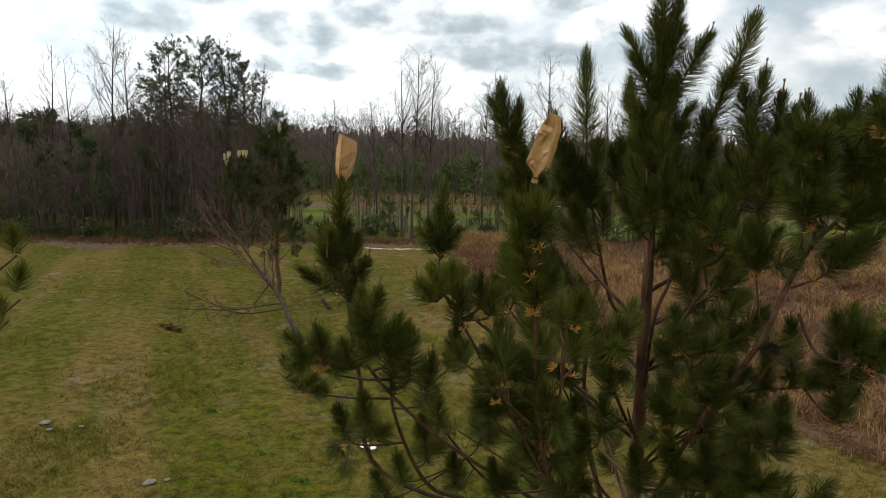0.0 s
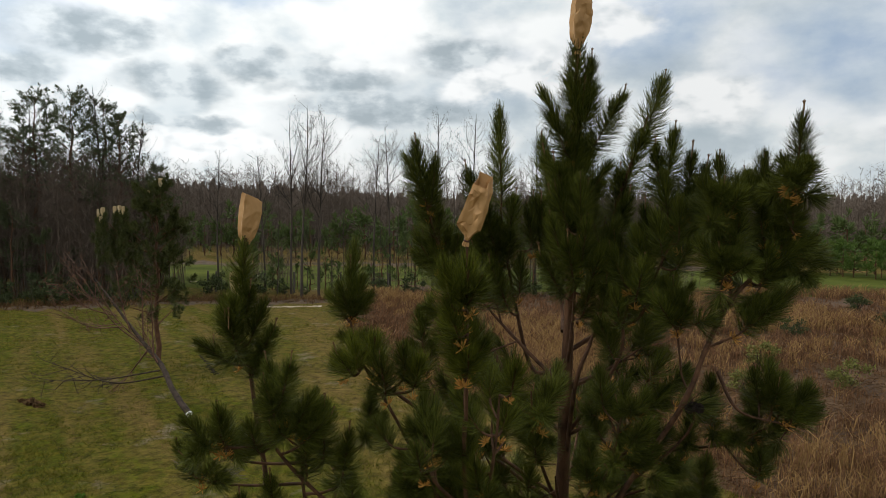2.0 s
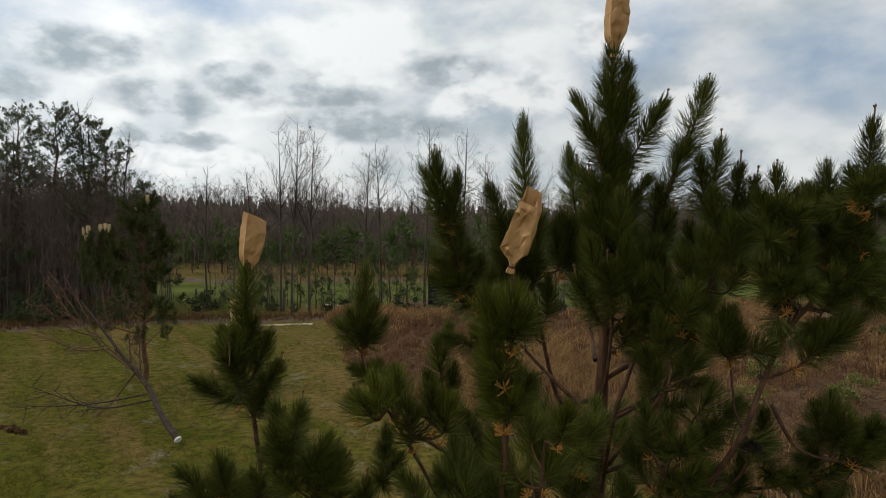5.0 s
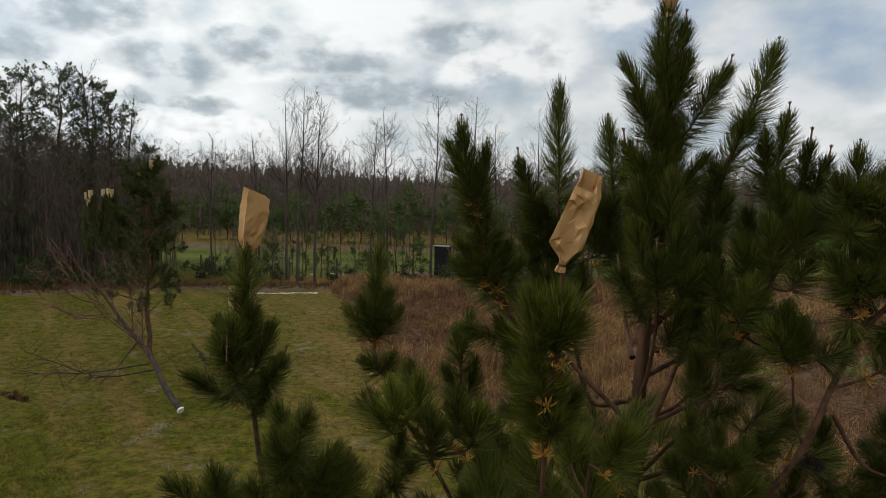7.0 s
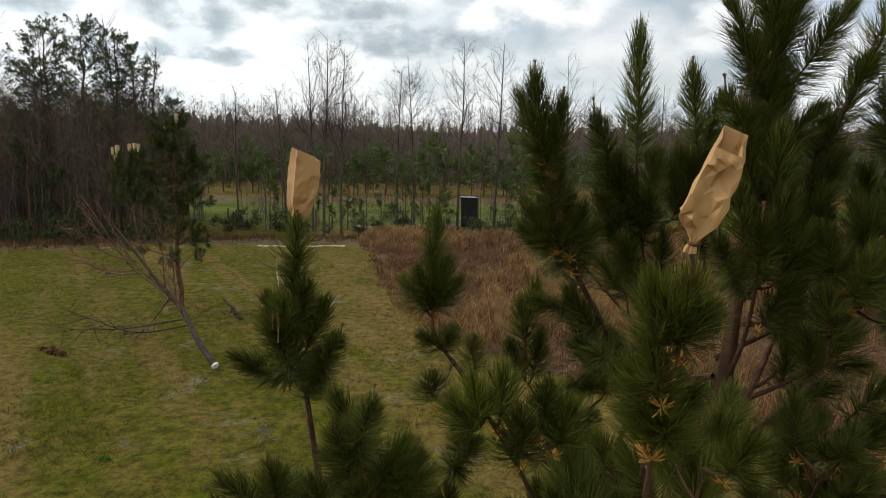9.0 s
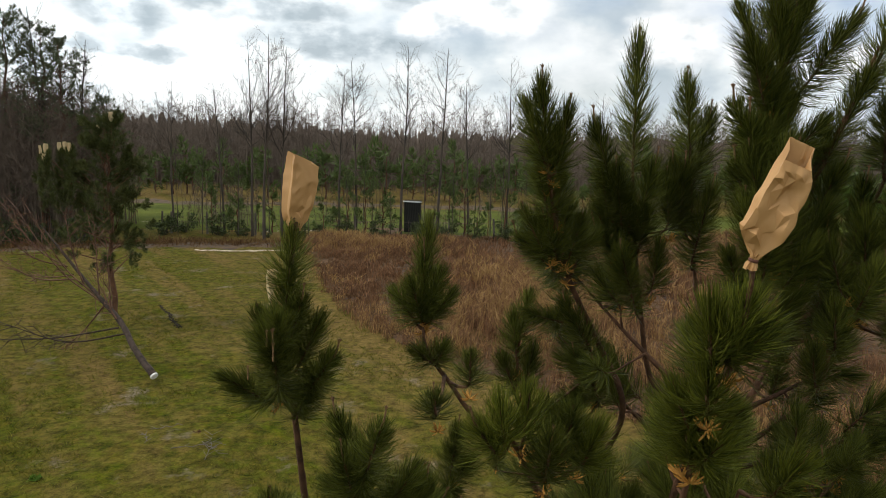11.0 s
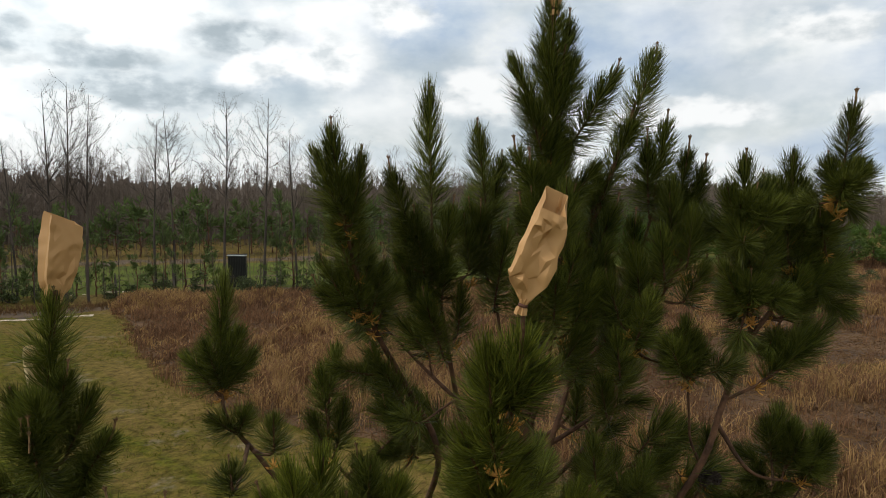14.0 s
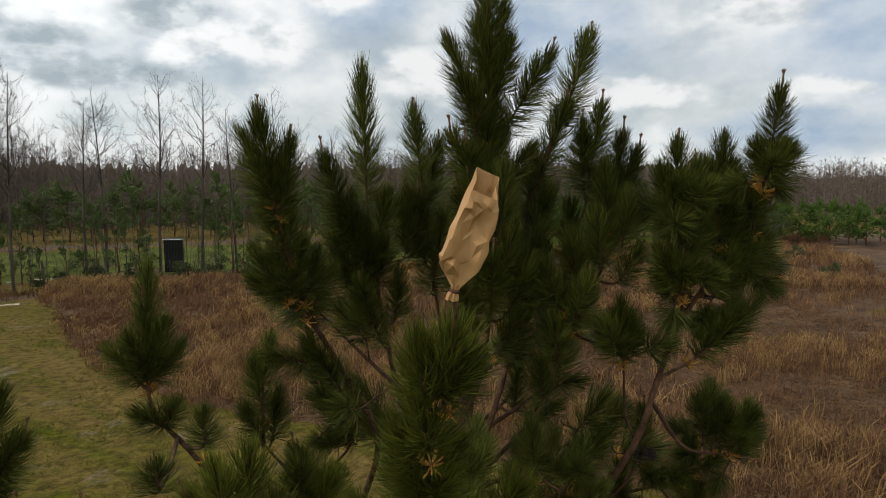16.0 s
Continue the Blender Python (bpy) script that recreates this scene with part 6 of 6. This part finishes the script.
    part("dead_needles", mesh_np("dead_needles", *merged_tufts([me], poses), M_DEADNEEDLE), t, "thin rusty dead needles")


felled_pine()


# ---------------------------------------------------------------- hut, posts and small things
def hut():
    t = thing("hunting_hut", (-3.0, 48.5, 0), "small dark boarded hut with a white roof edge", "hut")
    w, d, h = 1.15, 1.2, 2.16
    for name, x, y, sx, sy in (("front_wall", 0, -d / 2, w, 0.04), ("back_wall", 0, d / 2, w, 0.04), ("side_wall", -w / 2 + 0.02, 0, 0.04, d - 0.05), ("side_wall", w / 2 - 0.02, 0, 0.04, d - 0.05)):
        n = 7
        bm = bmesh.new()
        bmesh.ops.create_cube(bm, size=1.0, matrix=Matrix.Diagonal((sx - 0.02, sy - 0.02, h - 0.02, 1)))
        wall = part(name, mesh_bm(name, bm, M_DARKPLY), t, m=pose(x, y, h / 2))
        bm = bmesh.new()
        bmesh.ops.create_cube(bm, size=1.0, matrix=Matrix.Diagonal((sx / n * 0.94 if sx > sy else sx, sy / n * 0.94 if sy > sx else sy, h, 1)))
        bmesh.ops.bevel(bm, geom=list(bm.edges), offset=0.004, segments=1, affect="EDGES")
        board = mesh_bm("board", bm, M_DARKPLY)
        for i in range(n):
            k = (i + 0.5) / n - 0.5
            part("board", board, wall, m=pose(k * sx if sx > sy else 0, k * sy if sy > sx else 0, 0.004 * (i % 2)))
    bm = bmesh.new()
    bmesh.ops.create_cube(bm, size=1.0, matrix=Matrix.Diagonal((w + 0.10, d + 0.10, 0.05, 1)))
    bmesh.ops.bevel(bm, geom=list(bm.edges), offset=0.01, segments=1, affect="EDGES")
    part("roof", mesh_bm("roof", bm, M_DARKPLY), t, "dark flat roof", m=pose(0, 0, h + 0.03, -2, 0, 0))
    bm = bmesh.new()
    bmesh.ops.create_cube(bm, size=1.0, matrix=Matrix.Diagonal((w + 0.16, 0.03, 0.085, 1)))
    bmesh.ops.bevel(bm, geom=list(bm.edges), offset=0.008, segments=1, affect="EDGES")
    part("fascia", mesh_bm("fascia", bm, M_ROOF), t, "white board along the roof's front edge", m=pose(0, -d / 2 - 0.07, h + 0.03, 0, 1.5, 0))


def fence_post_mesh():
    bm = bmesh.new()
    bmesh.ops.create_cone(bm, cap_ends=True, segments=9, radius1=0.075, radius2=0.06, depth=1.5, matrix=Matrix.Translation((0, 0, 0.70)))
    for v in bm.verts:
        v.co.x += 0.012 * noise.noise(v.co * 7)
        v.co.y += 0.012 * noise.noise(v.co * 9)
    return mesh_bm("post", bm, M_POST)


hut()
post = part("fence_post", fence_post_mesh())
post.matrix_basis = pose(-18.75, 44.6, 0, 1, 2, 0)
tagged(post, "weathered grey wooden fence post", "fence post", "fence posts")
for i, x in enumerate((-19.4, -16.4, -13.2, -9.9, -6.6, -0.4, 2.6, 5.8)):
    copy_thing(post, pose(x, 44.7 + 0.1 * math.sin(i * 3.0), 0, 2 * math.sin(i * 1.3), 2 * math.cos(i * 2.1), i * 40))


def rail(x0, x1, y, z, k):
    """A fence wire between posts."""
    v, f = tubes([(x0 + (x1 - x0) * a / 8, y, z - 0.03 * math.sin(math.pi * a / 8), 0.006, x0 + (x1 - x0) * (a + 1) / 8, y, z - 0.03 * math.sin(math.pi * (a + 1) / 8), 0.006) for a in range(8)], 4)
    ob = part("fence_wire", mesh_np("fence_wire", v, f, M_POST))
    tagged(ob, "thin grey fence wire along the posts", "fence wire", "fence wires")


for i, z in enumerate((0.45, 0.8, 1.1)):
    rail(-19.4, 5.8, 44.62, z, i)

for i, (x, y, s, g) in enumerate(((10.5, 24.5, 0.9, 1), (14.5, 31, 0.8, 0), (20, 33, 0.9, 0), (27, 38, 1.0, 0), (33.5, 30.2, 0.9, 0), (24, 27, 0.8, 1), (34, 42, 0.9, 0), (17, 22, 0.9, 1), (30, 34, 0.8, 0), (39, 38, 0.9, 0), (12.2, 21.5, 0.9, 1), (8.6, 20.5, 0.7, 1), (22, 40, 1.0, 0), (28, 46, 1.1, 0))):
    bush(x, y, s, i, GOLD if g else SHRUB, "low yellow-green bush in the dead grass" if g else "low dark evergreen bush in the dead grass")


M_WEED = material("weed_leaves", (0.05, 0.10, 0.006), (0.11, 0.19, 0.016), 0.7, 3, 3, 0, pick="ISLAND", through_light=0.2)
M_CLOD = material("dry_clod", (0.09, 0.08, 0.062), (0.19, 0.17, 0.14), 0.95, 12, 6, 0.6, 40)


def litter_mesh(seed, size):
    """A flat crumpled clod or piece of waste."""
    bm = bmesh.new()
    bmesh.ops.create_icosphere(bm, subdivisions=2, radius=size)
    for v in bm.verts:
        v.co *= 1 + 0.5 * noise.noise(v.co * (3 / size) + Vector((seed, 0, 0)))
        v.co.z *= 0.4
    return bm


for x, y, s in ((-3.62, 10.35, 0.09), (-3.42, 10.28, 0.06)):
    ob = part("litter", mesh_bm("litter", litter_mesh(x, s), M_WAX))
    ob.matrix_basis = pose(x, y, 0.07)
    tagged(ob, "crumpled white scrap lying on the grass", "scrap")


def weed(x, y, size, mat, label, k):
    """A low tuft of weeds in the turf."""
    v, f = leaf_cloud(np.random.default_rng(820 + k), 170, (size, size, size * 0.35), size * 0.55)
    ob = part("weed_tuft", mesh_np("weed_tuft", v, f, mat))
    ob.matrix_basis = pose(x, y, -0.02, 0, 0, k * 50)
    tagged(ob, label, "weeds", "weed tufts")


for i, (x, y, s) in enumerate(((-12.86, 17.3, 0.22), (-12.5, 17.1, 0.14), (-13.3, 17.5, 0.12))):
    weed(x, y, s, M_MAT, "flattened brown weed tuft in the mown grass", i)
for i, (x, y, s) in enumerate(((-4.16, 8.71, 0.11), (-4.35, 8.8, 0.07), (-7.6, 11.3, 0.09), (-5.4, 9.6, 0.08))):
    weed(x, y, s, M_WEED, "fresh bright green weed tuft in the mown grass", i + 4)
for i, (x, y, s) in enumerate(((-10.58, 9.78, 0.12), (-10.2, 9.5, 0.07), (-6.73, 8.05, 0.13), (-6.5, 8.2, 0.06), (-9.7, 9.8, 0.06))):
    bm = litter_mesh(i * 3.3, s)
    for v in bm.verts:
        v.co.z *= 0.45
    ob = part("clod", mesh_bm("clod", bm, M_CLOD, True))
    ob.matrix_basis = pose(x, y, 0.03, 0, 0, i * 50)
    tagged(ob, "flat grey clod of dry earth in the grass", "clod")


def fallen_twig(x, y, size, k):
    """A thin dead branch with side twigs, lying on the turf."""
    rng = np.random.default_rng(840 + k)
    segs, p, a = [], np.array([0.0, 0.0, 0.03]), k * 1.9
    for i in range(7):
        a += rng.normal(0, 0.22)
        q = p + np.array([math.cos(a), math.sin(a), 0]) * size / 7
        q[2] = 0.03 + 0.05 * rng.random()
        segs.append((*p, 0.008 - 0.0008 * i, *q, 0.0072 - 0.0008 * i))
        for side in (-1, 1):
            if rng.random() < 0.75:
                b = a + side * rng.uniform(0.4, 0.9)
                e = q + np.array([math.cos(b), math.sin(b), 0.25 * rng.random()]) * size * rng.uniform(0.10, 0.28)
                segs.append((*q, 0.006, *e, 0.003))
        p = q
    ob = part("fallen_twig", mesh_np("fallen_twig", *tubes(segs, 5), M_POST, True))
    ob.matrix_basis = pose(x, y, float(ground_z(x, y)))
    tagged(ob, "thin grey dead branch lying on the mown grass", "twig", "fallen twigs")


for i, (x, y, s) in enumerate(((-5.7, 12.5, 0.9), (-4.9, 12.1, 1.1), (-5.9, 13.6, 0.6), (-5.2, 12.8, 0.7), (-6.3, 12.7, 0.5))):
    fallen_twig(x, y, s, i)
for i, (x, y, s) in enumerate(((-5.5, 13.3, 0.10), (-5.2, 13.0, 0.08))):
    weed(x, y, s, M_MAT, "dry brown weed stubble in the mown grass", i + 12)


# ---------------------------------------------------------------- a pine beside the camera, whose shoots reach in
def side_pine():
    t = thing("pine_tree", (-5.6, 2.6, 0), "pine whose yellow-green shoots reach over the lane", "pine tree", "orchard pines")
    o = Vector((-5.6, 2.6, 0))
    v, f = tube_line(smooth_line([(0, 0, -0.1), (0.03, 0, 2), (0, 0.02, 4.2), (0.02, 0, 5.6)], 8), 0.10, 0.02, 12, 0.05, 9)
    part("trunk", mesh_np("trunk", v, f, M_BARK, True), t)
    rng = np.random.default_rng(99)
    ends = [(-3.45, 2.5, 4.95), (-3.5, 2.55, 4.6), (-3.75, 2.5, 4.3), (-4.3, 2.2, 5.0), (-4.2, 2.9, 5.3), (-6.9, 3.0, 5.0), (-6.3, 1.6, 4.8), (-5.2, 3.6, 5.2), (-5.6, 2.6, 5.9)]
    for i, e in enumerate(ends):
        e = Vector(e) - o
        b = Vector((0.02, 0, max(2.5, e.z - 1.1)))
        ln = smooth_line([b, b.lerp(e, 0.5) + Vector((0, 0, -0.15)), e], 6)
        v, f = tube_line(ln, 0.025, 0.007, 7, 0.05, i)
        part("branch", mesh_np("branch", v, f, M_TWIG, True), t)
        for k in range(6):
            p = ln[-1 - k * 2] + Vector(rng.normal(0, 0.05, 3))
            d = (e - b).normalized() * 0.4 + Vector((0, 0, 0.8)) + Vector(rng.normal(0, 0.3, 3))
            part("shoot", FRESH[k % 3], t, m=along(p, p + d))


side_pine()
